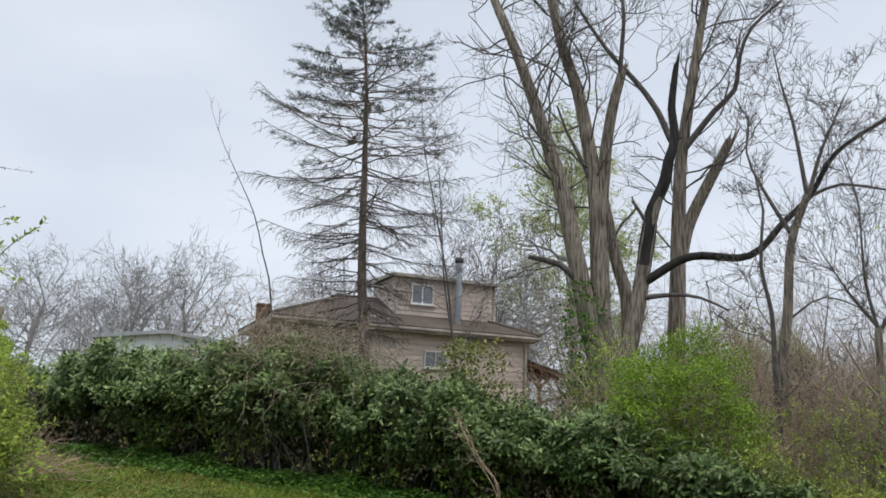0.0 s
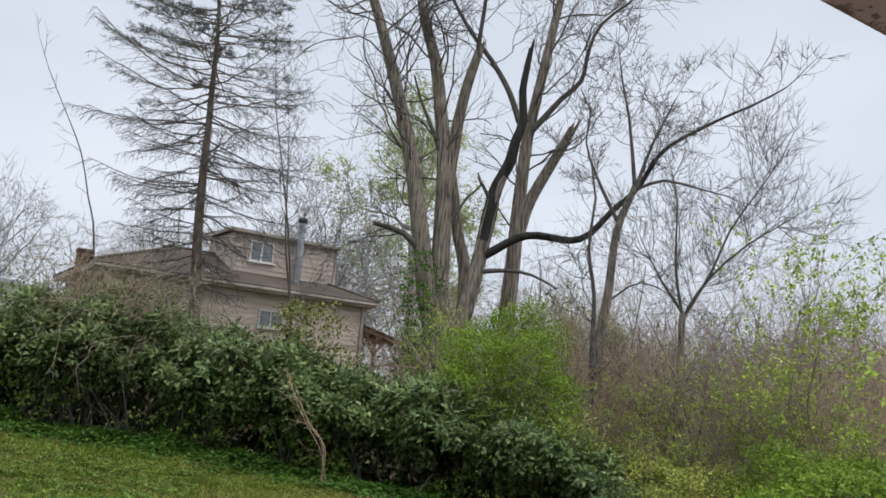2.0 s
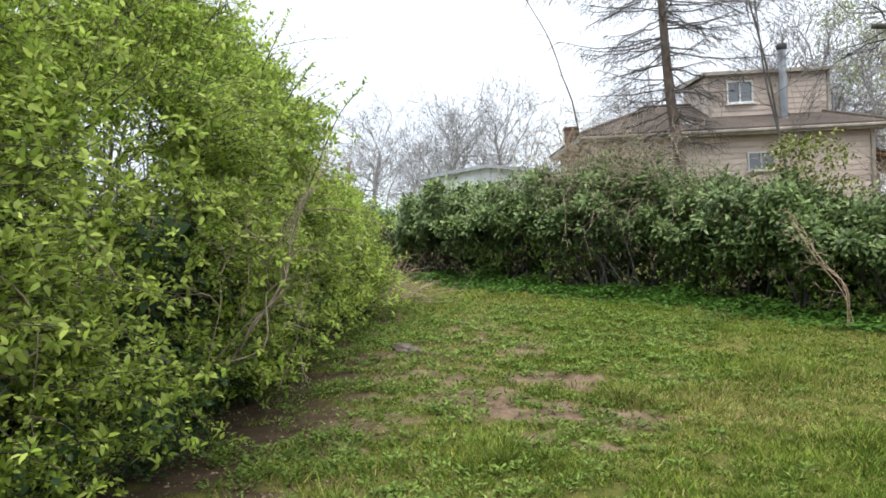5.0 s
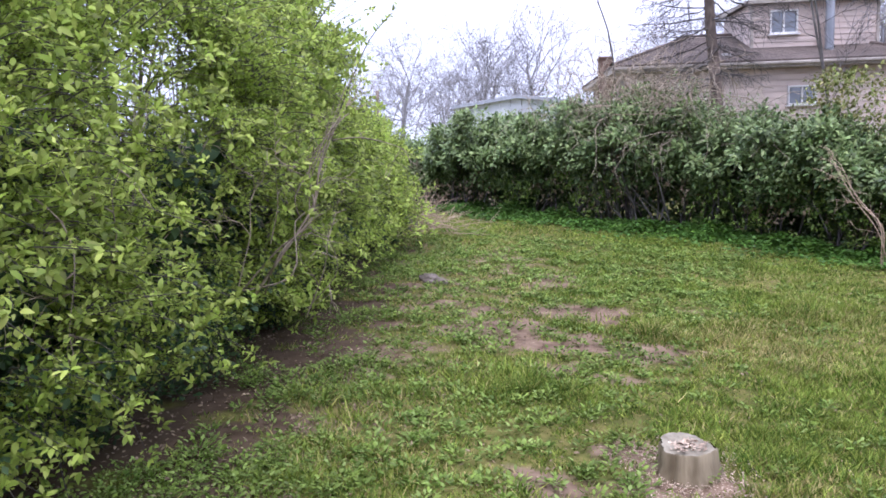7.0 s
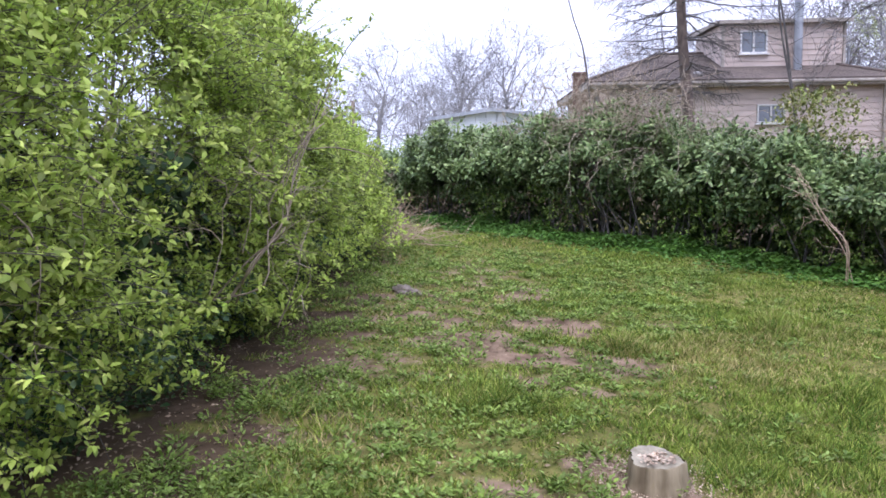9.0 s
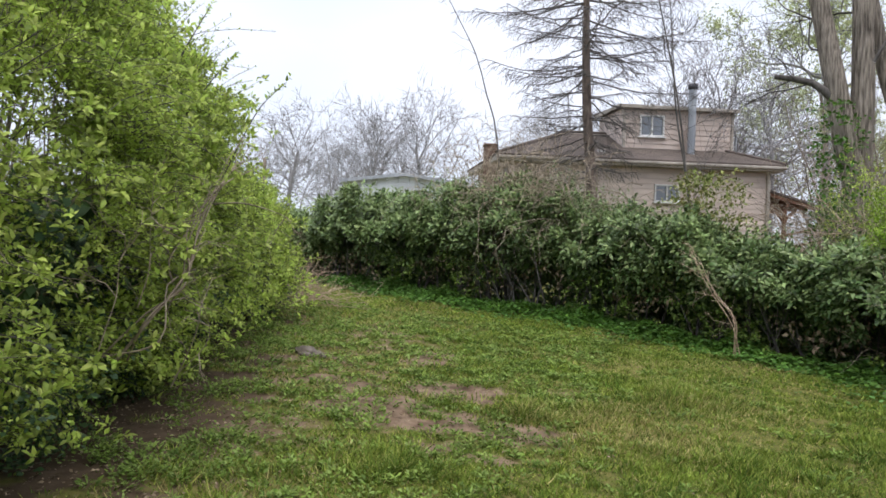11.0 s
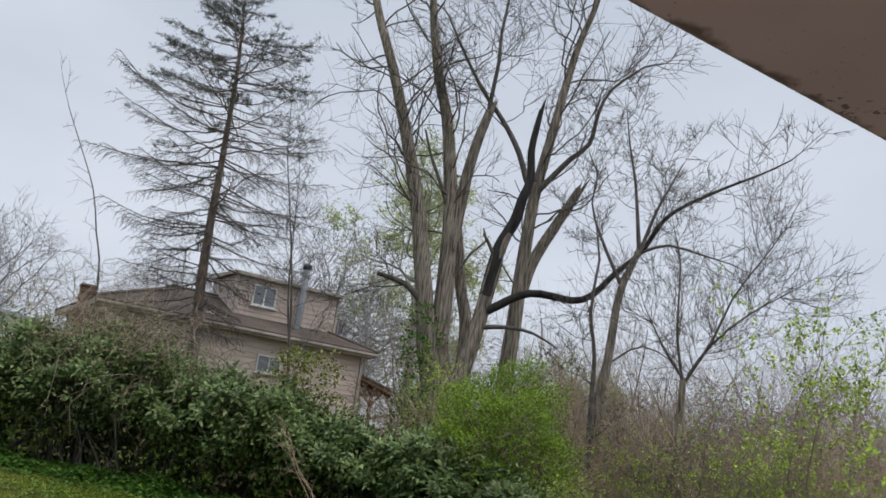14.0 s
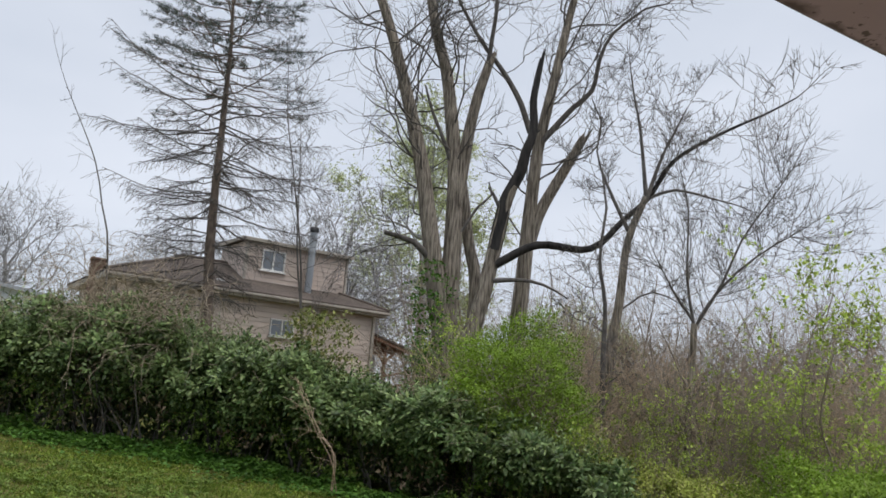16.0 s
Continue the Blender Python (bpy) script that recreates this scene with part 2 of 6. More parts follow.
def ground_material():
    """Soil under the lawn: green-brown thatch, bare clay where the attribute 'bare' says so."""
    m = material("lawn_soil", (0.070, 0.083, 0.018), (0.165, 0.150, 0.048), 0.95, 9, (1, 1, 1), 0.6, dist=0.03, patch=0.8, spec=0.1)
    n, l = m.node_tree.nodes, m.node_tree.links
    bs = n["Principled BSDF"]
    base = bs.inputs["Base Color"].links[0].from_socket
    at = n.new("ShaderNodeAttribute")
    at.attribute_name = "bare"
    tc, no = n.new("ShaderNodeTexCoord"), n.new("ShaderNodeTexNoise")
    no.inputs["Scale"].default_value, no.inputs["Detail"].default_value = 5.0, 6.0
    l.new(tc.outputs["Object"], no.inputs["Vector"])
    ramp = n.new("ShaderNodeValToRGB")
    ramp.color_ramp.elements[0].position, ramp.color_ramp.elements[0].color = 0.3, (0.095, 0.063, 0.040, 1)
    ramp.color_ramp.elements[1].position, ramp.color_ramp.elements[1].color = 0.7, (0.27, 0.195, 0.135, 1)
    l.new(no.outputs[0], ramp.inputs[0])
    add = n.new("ShaderNodeMath")
    add.operation = "ADD"
    l.new(at.outputs["Fac"], add.inputs[0])
    l.new(no.outputs[0], add.inputs[1])
    mr = n.new("ShaderNodeMapRange")
    mr.inputs["From Min"].default_value, mr.inputs["From Max"].default_value = 0.75, 1.0
    l.new(add.outputs[0], mr.inputs["Value"])
    mx = n.new("ShaderNodeMix")
    mx.data_type = "RGBA"
    l.new(mr.outputs[0], mx.inputs["Factor"])
    l.new(base, mx.inputs["A"])
    # second soil colour: humus, darkened further for shade under the plants
    mould_shade, hum = n.new("ShaderNodeMix"), n.new("ShaderNodeAttribute")
    hum.attribute_name = "mould_shade"
    mould_shade.data_type = "RGBA"
    mould_shade.inputs["B"].default_value = (0.050, 0.036, 0.021, 1)
    l.new(hum.outputs["Fac"], mould_shade.inputs["Factor"])
    l.new(ramp.outputs[0], mould_shade.inputs["A"])
    l.new(mould_shade.outputs["Result"], mx.inputs["B"])
    l.new(mx.outputs["Result"], bs.inputs["Base Color"])
    return m


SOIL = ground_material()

# ---- mesh helpers ----
ORIGIN = {}
rng = np.random.default_rng(7)


def thing(name, at, label, category, group="", kind=""):
    """An Empty at the base of a thing; its parts hang under it."""
    ob = new(name)
    ob.location = at
    ob.empty_display_size = 0.2
    ORIGIN[ob.name] = Vector(at)
    return tagged(ob, label, category, group, kind)


def mesh_from(name, v, f, mat, smooth=False):
    """A mesh from an array of places and a list or array of faces."""
    me = bpy.data.meshes.new(name)
    v = np.asarray(v, dtype=np.float32)
    if isinstance(f, np.ndarray):
        k = f.shape[1]
        me.vertices.add(len(v))
        me.vertices.foreach_set("co", v.ravel())
        me.loops.add(f.size)
        me.loops.foreach_set("vertex_index", f.astype(np.int32).ravel())
        me.polygons.add(len(f))
        me.polygons.foreach_set("loop_start", np.arange(0, f.size, k, dtype=np.int32))
        me.update(calc_edges=True)
    else:
        me.from_pydata(v.tolist(), [], f)
    me.materials.append(mat)
    if smooth:
        me.polygons.foreach_set("use_smooth", np.ones(len(me.polygons), dtype=bool))
    me.validate()
    return me


def part(name, shape, mat, parent, label="", kind="", smooth=False):
    """A mesh of its own under a thing or a part. shape: a bmesh or (places, faces), in the world's coordinates."""
    o = ORIGIN[parent.name]
    if isinstance(shape, bmesh.types.BMesh):
        bmesh.ops.translate(shape, verts=shape.verts, vec=-o)
        me = bpy.data.meshes.new(name)
        shape.to_mesh(me)
        shape.free()
        me.materials.append(mat)
        if smooth:
            me.polygons.foreach_set("use_smooth", np.ones(len(me.polygons), dtype=bool))
    else:
        me = mesh_from(name, np.asarray(shape[0]) - np.array(o), shape[1], mat, smooth)
    ob = new(name, me)
    ob.parent = parent
    ORIGIN[ob.name] = o
    return tagged(ob, label, kind=kind)


def box(centre, size, m=None, bevel=0.0):
    """A box of that size, turned by m (3 x 3), with bevelled edges."""
    bm = bmesh.new()
    bmesh.ops.create_cube(bm, size=1.0)
    bmesh.ops.scale(bm, vec=size, verts=bm.verts)
    if bevel:
        bmesh.ops.bevel(bm, geom=bm.edges, offset=bevel, segments=2, affect="EDGES", profile=0.5)
    if m is not None:
        bmesh.ops.rotate(bm, cent=(0, 0, 0), matrix=m, verts=bm.verts)
    bmesh.ops.translate(bm, vec=centre, verts=bm.verts)
    return bm


def join(*bms):
    out = bms[0]
    for b in bms[1:]:
        tmp = bpy.data.meshes.new("tmp")
        b.to_mesh(tmp)
        b.free()
        out.from_mesh(tmp)
        bpy.data.meshes.remove(tmp)
    return out


def prism(bottom, top):
    """A closed solid between two rings of as many corners."""
    n = len(bottom)
    v = [*bottom, *top]
    f = [tuple(range(n))[::-1], tuple(range(n, 2 * n))] + [(i, (i + 1) % n, n + (i + 1) % n, n + i) for i in range(n)]
    return v, f


def leaves(places, ways, sizes, width=0.45, fold=0.12, facing=None, plain=False):
    """Bent leaves, one at each place, pointing along ways: six corners and four triangles each."""
    n = len(places)
    d = ways / (np.linalg.norm(ways, axis=1, keepdims=True) + 1e-9)
    up = rng.normal(size=(n, 3)) * 0.45 + np.array([0, 0, 1.0])
    if facing is not None:
        up = up * 0.75 + facing
    side = np.cross(d, up)
    side /= np.linalg.norm(side, axis=1, keepdims=True) + 1e-9
    nor = np.cross(side, d)
    s = np.asarray(sizes).reshape(-1, 1)
    w = s * width * 0.5
    mid = places + d * s * 0.45
    if plain:
        v = np.stack([places, mid + side * w, places + d * s - nor * s * fold * 0.8, mid - side * w], 1).reshape(-1, 3)
        return v, ((np.arange(n) * 4)[:, None, None] + np.array([[0, 1, 2], [0, 2, 3]])[None]).reshape(-1, 3)
    low, high = places + d * s * 0.28, places + d * s * 0.66 - nor * s * fold * 0.4
    dip = nor * s * fold * 0.55
    v = np.stack([places, low + side * w + dip, high + side * w * 0.78 + dip * 0.7, places + d * s - nor * s * fold * 1.3, high - side * w * 0.78 + dip * 0.7, low - side * w + dip], 1).reshape(-1, 3)
    base = (np.arange(n) * 6)[:, None, None]
    f = (base + np.array([[0, 1, 5], [1, 2, 4], [1, 4, 5], [2, 3, 4]])[None]).reshape(-1, 3)
    return v, f


def merge(*shapes):
    v, f, k = [], [], 0
    for a, b in shapes:
        v.append(np.asarray(a))
        f.append(np.asarray(b) + k)
        k += len(a)
    return np.concatenate(v), np.concatenate(f)


def wobble(p, scale, seed=0.0):
    """Smooth pseudo-random field of places, about -1 to 1."""
    x, y, z = p[:, 0] * scale + seed, p[:, 1] * scale + seed * 1.7, p[:, 2] * scale - seed
    return (np.sin(1.3 * x + 0.7 * np.sin(2.1 * y + z)) + np.sin(1.7 * y + 1.1 * np.sin(1.9 * z + x)) + np.sin(2.3 * z + 0.9 * np.sin(1.5 * x - y))) / 3


class Wood:
    """Tapered limbs, gathered into one mesh of quads."""

    def __init__(self):
        self.v, self.f, self.k, self.tips = [], [], 0, []

    def tube(self, pts, radii, knots=0.0):
        pts, radii = np.asarray(pts, float), np.asarray(radii, float)
        big = radii.max()
        n = 12 if big > 0.15 else 8 if big > 0.06 else 5 if big > 0.02 else 3
        t = np.gradient(pts, axis=0)
        t /= np.linalg.norm(t, axis=1, keepdims=True) + 1e-9
        ref = np.array([1.0, 0.2, 0.1]) if abs(t[0, 0]) < 0.8 else np.array([0.1, 1.0, 0.2])
        a = np.cross(t, ref)
        a /= np.linalg.norm(a, axis=1, keepdims=True) + 1e-9
        b = np.cross(t, a)
        ang = np.arange(n) * 2 * np.pi / n
        rad = radii[:, None] * (1 + (knots * (np.sin(3 * ang + pts[:, 2:3] * 0.9) + np.sin(5 * ang - pts[:, 2:3] * 2.3)) if knots else 0))
        ring = pts[:, None, :] + rad[..., None] * (np.cos(ang)[None, :, None] * a[:, None] + np.sin(ang)[None, :, None] * b[:, None])
        m = len(pts)
        i, j = np.meshgrid(np.arange(m - 1), np.arange(n), indexing="ij")
        q = np.stack([i * n + j, i * n + (j + 1) % n, (i + 1) * n + (j + 1) % n, (i + 1) * n + j], -1).reshape(-1, 4) + self.k
        self.v.append(ring.reshape(-1, 3))
        self.f.append(q)
        self.k += m * n

    def limb(self, pts, r0, r1, knots=0.03, step=0.35, wander=0.0, power=1.0):
        """A smooth limb through the given places. Returns its places and radii."""
        p = curve(pts, step)
        if wander:
            k = np.zeros((len(p), 3))
            for s in (1.7, 3.9):
                k += np.stack([np.sin(p[:, 2] * s + s * 3), np.cos(p[:, 2] * s * 1.2 + s), np.zeros(len(p))], 1) * wander / s
            p = p + k * np.linspace(0, 1, len(p))[:, None]
        r = r0 + (r1 - r0) * np.linspace(0, 1, len(p)) ** power
        self.tube(p, r, knots)
        return p, r

    def branch(self, p, d, length, r, level, up=0.15, wild=0.35, kids=5, spread=0.8, droop=0.0, end=0.25, seg=0.28, thin=0.006):
        """A wandering branch with smaller ones on it, level by level."""
        n = max(3 if seg > 0.3 else 4, int(length / seg))
        pts, d = [np.array(p, float)], np.array(d, float) / np.linalg.norm(d)
        for i in range(n):
            d = d + rng.normal(size=3) * wild * 0.35
            d[2] += up * 0.3 - droop * 0.25 * (i / n)
            d /= np.linalg.norm(d)
            pts.append(pts[-1] + d * length / n)
        pts = np.array(pts)
        rad = r * (1 - (1 - end) * np.linspace(0, 1, n + 1))
        self.tube(pts, rad)
        if level <= 0:
            self.tips.append((pts[-1], d.copy(), pts))
            return
        for c in range(kids):
            i = min(n - 1, max(1, int(n * (0.18 + 0.82 * (c + rng.random()) / kids))))
            t = pts[i + 1] - pts[i]
            t /= np.linalg.norm(t)
            o = rng.normal(size=3)
            o -= t * (o @ t)
            o /= np.linalg.norm(o) + 1e-9
            self.branch(pts[i], t * (1.1 - spread * 0.5) + o * spread, length * (0.74 - 0.28 * i / n) * (0.7 + 0.5 * rng.random()), max(thin, rad[i] * 0.58),
                        level - 1, up, wild, kids if level > 1 else max(2, kids - 1), spread, droop, end, seg, thin)

    def shoots(self, p, r, count, length, level, start=0.35, up=0.3, spread=0.8, kids=3, wild=0.95, rscale=0.26, droop=0.0, rmax=0.030, thin=0.0075):
        """Side branches along a limb, and one that carries on from its end."""
        for c in range(count):
            i = min(len(p) - 2, int(len(p) * (start + (1 - start) * (c + rng.random()) / count)))
            t = p[i + 1] - p[i]
            t /= np.linalg.norm(t)
            o = rng.normal(size=3)
            o -= t * (o @ t)
            o /= np.linalg.norm(o) + 1e-9
            self.branch(p[i], t * 0.6 + o * spread, length * (0.55 + 0.8 * rng.random()), min(rmax, max(0.009, r[i] * rscale)), level, up, wild, kids, 0.62, droop, 0.42, 0.34, thin)
        if r[-1] < 0.05:
            self.branch(p[-1], p[-1] - p[-2], length * 0.9, r[-1], level, up, wild * 0.7, kids + 1, 0.7, droop, 0.3, 0.34, thin)

    def shards(self, p, r):
        """The splintered end of a broken stem."""
        t = p[-1] - p[-2]
        t /= np.linalg.norm(t)
        for k in range(5):
            o = rng.normal(size=3)
            o -= t * (o @ t)
            o /= np.linalg.norm(o)
            q = p[-1] + o * r[-1] * 0.42 - t * 0.12
            self.tube([q, q + t * 0.18 + o * 0.02, q + t * (0.3 + 0.35 * rng.random()) + o * 0.03], [r[-1] * 0.55, r[-1] * 0.42, 0.008])

    def mesh(self):
        return np.concatenate(self.v), np.concatenate(self.f)


def curve(pts, step=0.35):
    """Places along a smooth line (Catmull-Rom) through pts."""
    p = np.asarray(pts, float)
    e = np.vstack([2 * p[0] - p[1], p, 2 * p[-1] - p[-2]])
    out = []
    for i in range(1, len(e) - 2):
        n = max(2, int(np.linalg.norm(e[i + 1] - e[i]) / step))
        t = np.linspace(0, 1, n, endpoint=False)[:, None]
        a, b, c, d = e[i - 1], e[i], e[i + 1], e[i + 2]
        out.append(0.5 * (2 * b + (c - a) * t + (2 * a - 5 * b + 4 * c - d) * t ** 2 + (3 * b - a - 3 * c + d) * t ** 3))
    out.append(p[-1:])
    return np.concatenate(out)


def sprays(places, ways, length, count, size, width=0.45, droop=0.25, pair=0.9, facing=None, plain=False):
    """Shoots with leaves in pairs: from each place along its way."""
    n = len(places)
    d = ways / (np.linalg.norm(ways, axis=1, keepdims=True) + 1e-9)
    side = np.cross(d, rng.normal(size=(n, 3)))
    side /= np.linalg.norm(side, axis=1, keepdims=True) + 1e-9
    lens = length * (0.6 + 0.8 * rng.random((n, 1)))
    ps, ws, ss = [], [], []
    for k in range(count):
        t = (k + 0.5) / count
        p = places + d * lens * t
        p[:, 2] -= droop * (t ** 2) * lens[:, 0]
        s = side if k % 2 else -side
        if k % 4 > 1:
            s = np.cross(d, s)
        ps.append(p)
        ws.append(d * 0.7 + s * pair + rng.normal(size=(n, 3)) * 0.25)
        ss.append(size * (0.6 + 0.6 * rng.random(n)) * (1.15 - 0.4 * t))
    return leaves(np.concatenate(ps), np.concatenate(ws), np.concatenate(ss), width, 0.12, None if facing is None else np.tile(facing, (count, 1)), plain)


def whorls(centres, outs, per, spread, size, width=0.45, flat=0.6, plain=False):
    """Clusters of leaves that radiate from shoot ends: per leaves round each centre, facing out."""
    n = len(centres)
    c, o = np.repeat(centres, per, 0), np.repeat(outs / (np.linalg.norm(outs, axis=1, keepdims=True) + 1e-9), per, 0)
    d = rng.normal(size=(n * per, 3))
    d -= o * (d * o).sum(1, keepdims=True) * flat
    d /= np.linalg.norm(d, axis=1, keepdims=True)
    p = c + d * spread * rng.random((n * per, 1)) ** 0.7 + o * spread * 0.25 * rng.normal(size=(n * per, 1))
    return leaves(p, d * 0.85 + o * 0.45 + rng.normal(size=(n * per, 3)) * 0.25, size * (0.6 + 0.7 * rng.random(n * per)), width, 0.12, o * 1.1, plain)


def arching(places, ways, length, nodes, per, size, width=0.45, droop=0.5, tips=False, face=None):
    """Bent shoots with leaves in bunches along them. Returns the leaves and the shoots."""
    n = len(places)
    d = ways / (np.linalg.norm(ways, axis=1, keepdims=True) + 1e-9)
    ln = length * (0.45 + 0.9 * rng.random((n, 1)))
    side = rng.normal(size=(n, 3)) * 0.22
    line = lambda t: places + (d * t + side * t * t) * ln - np.array([0, 0, 1.0]) * droop * ln * t * t
    ps, ws, ss = [], [], []
    for k in range(nodes):
        t = 0.12 + 0.88 * (k + 0.5) / nodes
        p, q = line(t), line(t + 0.05)
        way = (q - p) / (np.linalg.norm(q - p, axis=1, keepdims=True) + 1e-9)
        for _ in range(per):
            o = rng.normal(size=(n, 3))
            o -= way * (o * way).sum(1, keepdims=True)
            o /= np.linalg.norm(o, axis=1, keepdims=True) + 1e-9
            ps.append(p + rng.normal(size=(n, 3)) * 0.012)
            ws.append(way * 0.55 + o * 0.8 + np.array([0, 0, 0.15]))
            ss.append(size * (0.55 + 0.7 * rng.random(n)) * (1.15 - 0.35 * t))
    w = Wood()
    ts = np.linspace(0, 0.97, 4)
    lines = np.stack([line(t) for t in ts], 1)
    for i in range(n):
        w.tube(lines[i], [0.0055, 0.0045, 0.0035, 0.002])
    up = (np.array([[0.48, -0.48, 0.62]]) if face is None else np.tile(face, (len(ps), 1))) + rng.normal(size=(len(ps) * n, 3)) * 0.4
    out = leaves(np.concatenate(ps), np.concatenate(ws), np.concatenate(ss), width, 0.14, up, face is not None), w.mesh()
    return (*out, line(1.0)) if tips else out


# ---- ground ----
HEDGE = np.array([(-13.5, 19.4), (-9.9, 18.0), (-5.2, 16.7), (-1.4, 15.5), (0.8, 14.6), (3.1, 13.2), (5.6, 11.6)])


def hedge_y(x):
    """Where the hedge's front foot runs, and its line beyond the ends."""
    return np.interp(x, np.r_[-40, HEDGE[:, 0], 40], np.r_[26, HEDGE[:, 1], 2.0])


def ground_z(x, y):
    x, y = np.asarray(x, float), np.asarray(y, float)
    lawn = -0.228 - 0.064 * 25 * np.tanh(x / 25) + 0.030 * np.clip(y, -20, 17)
    beyond = np.clip(y - hedge_y(x) - 2.0, 0, 14) * 0.10 / (1 + np.exp(np.clip((x - 6) * 0.9, -50, 50)))
    far = np.clip(np.hypot(x, y) - 45, 0, 400) * 0.012
    bumps = 0.025 * np.sin(1.9 * x + 0.6 * y) * np.sin(1.3 * y - 0.4 * x) + 0.012 * np.sin(5.1 * x + 2 * np.sin(3 * y)) * np.sin(4.3 * y)
    return lawn + beyond + far + bumps


def bare_at(x, y):
    """How bare the lawn is: patches of clay on the bank and under the shrubs."""
    x, y = np.asarray(x, float), np.asarray(y, float)
    b = np.zeros_like(x)
    for cx, cy, rx, ry, s in ((-2.7, 7.45, 1.5, 0.62, 1.08), (-1.5, 7.7, 0.7, 0.25, 1.0), (-3.7, 8.3, 0.9, 0.5, 0.9), (-2.5, 8.7, 0.9, 0.5, 1.0), (-3.4, 10.4, 0.45, 0.8, 1.0), (-4.25, 5.75, 0.75, 0.95, 1.2), (-0.78, 4.95, 0.55, 0.42, 1.1), (-1.55, 4.3, 0.5, 0.3, 0.9),
                              (-2.0, 6.5, 0.7, 0.25, 0.8), (-3.6, 3.7, 0.6, 0.9, 1.1), (-5.3, 8.2, 0.8, 1.2, 0.85), (-6.3, 10.8, 0.8, 1.6, 0.7), (-4.3, 7.2, 0.5, 0.4, 0.8), (-1.1, 9.3, 0.5, 0.3, 0.6)):
        b = np.maximum(b, s * np.exp(-(((x - cx) / rx) ** 2 + ((y - cy) / ry) ** 2) ** 1.3))
    b = np.maximum(b, 0.95 * np.exp(-((x - shrub_x(y) + 0.35) / np.where(x < shrub_x(y) - 0.35, 2.2, 0.85)) ** 2) * (y < 12))
    b = np.maximum(b, 0.38 * np.clip((-1.5 - 0.12 * y - x) / 1.2, 0, 1) * (y < 13))
    b = np.maximum(b, 0.8 * np.exp(-((y - hedge_y(x) - 0.6) / 0.8) ** 2))
    b = np.maximum(b, 0.85 * (y > hedge_y(x) + 1.0) * (x > 4.5))
    spot = np.stack([x, y, 0 * x], -1).reshape(-1, 3)
    ragged = (0.5 + 0.38 * wobble(spot, 2.6, 4.0) + 0.62 * wobble(spot, 6.5, 1.0)).reshape(x.shape)
    return b * np.clip(0.46 + 0.90 * ragged, 0.1, 1.35)


def shrub_x(y):
    """The face of the tall shrubs along the lawn's edge."""
    return np.interp(y, [0, 2, 4, 5.5, 7, 8.6, 10, 12, 14], [-2.95, -3.2, -3.85, -4.35, -4.9, -5.5, -6.2, -7.2, -8.4])


def axis(lo, hi, step, far, grow=1.35):
    a = list(np.arange(lo, hi + step / 2, step))
    s, p, q = step, a[0], a[-1]
    left, right = [], []
    while q < far:
        s *= grow
        p, q = p - s, q + s
        left.append(p)
        right.append(q)
    return np.array(left[::-1] + a + right)


def build_ground():
    xs, ys = axis(-10, 9, 0.11, 1800), axis(1.5, 19, 0.11, 1800)
    gx, gy = np.meshgrid(xs, ys, indexing="ij")
    gz = ground_z(gx, gy)
    n, m = gx.shape
    i, j = np.meshgrid(np.arange(n - 1), np.arange(m - 1), indexing="ij")
    f = np.stack([i * m + j, (i + 1) * m + j, (i + 1) * m + j + 1, i * m + j + 1], -1).reshape(-1, 4)
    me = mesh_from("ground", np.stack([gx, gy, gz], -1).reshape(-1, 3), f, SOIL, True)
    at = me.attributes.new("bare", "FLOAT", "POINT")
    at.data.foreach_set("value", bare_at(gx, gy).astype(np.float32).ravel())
    # dark humus under the shrubs and the hedge, with their shade painted in
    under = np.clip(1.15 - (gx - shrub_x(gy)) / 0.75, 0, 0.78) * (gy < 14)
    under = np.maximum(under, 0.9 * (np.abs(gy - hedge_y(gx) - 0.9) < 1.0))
    at = me.attributes.new("mould_shade", "FLOAT", "POINT")
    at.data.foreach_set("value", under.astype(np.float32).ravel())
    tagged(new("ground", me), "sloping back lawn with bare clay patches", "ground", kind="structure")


build_ground()


# ---- the neighbours' house ----
U, N = np.array([0.9135, 0.4068, 0.0]), np.array([-0.4068, 0.9135, 0.0])
CORNER = np.array([-6.12, 25.37, 0.0])
TURN = Matrix((U, N, (0, 0, 1))).transposed()
LENGTH, DEPTH, EAVE, FOOT = 10.8, 7.0, 5.1, 1.25


def h(s, q, z):
    """A place in the house's own measure: along the front, inwards, up."""
    return Vector(CORNER + U * s + N * q + np.array([0, 0, z]))


def hbox(s, q, z, size, bevel=0.0):
    return box(h(s, q, z), size, TURN, bevel)


def solid(bottom, top):
    v, f = prism(bottom, top)
    return [tuple(p) for p in v], f


def board_mesh(length, high=0.20, thick=0.014):
    """One lap-siding board: thicker at its lower edge, with a rounded drip."""
    prof = [(0.0, 0.0), (-thick * 1.7, 0.0), (-thick * 1.9, 0.012), (-thick * 1.2, high * 0.5), (-0.003, high), (0.0, high)]
    v = [(x, y, z) for x in (0.0, length) for y, z in prof]
    k = len(prof)
    f = [tuple(range(k))[::-1], tuple(range(k, 2 * k))] + [(i, (i + 1) % k, k + (i + 1) % k, k + i) for i in range(k)]
    me = bpy.data.meshes.new("siding_board")
    me.from_pydata(v, [], f)
    me.materials.append(SIDING)
    return me


BOARDS = {}


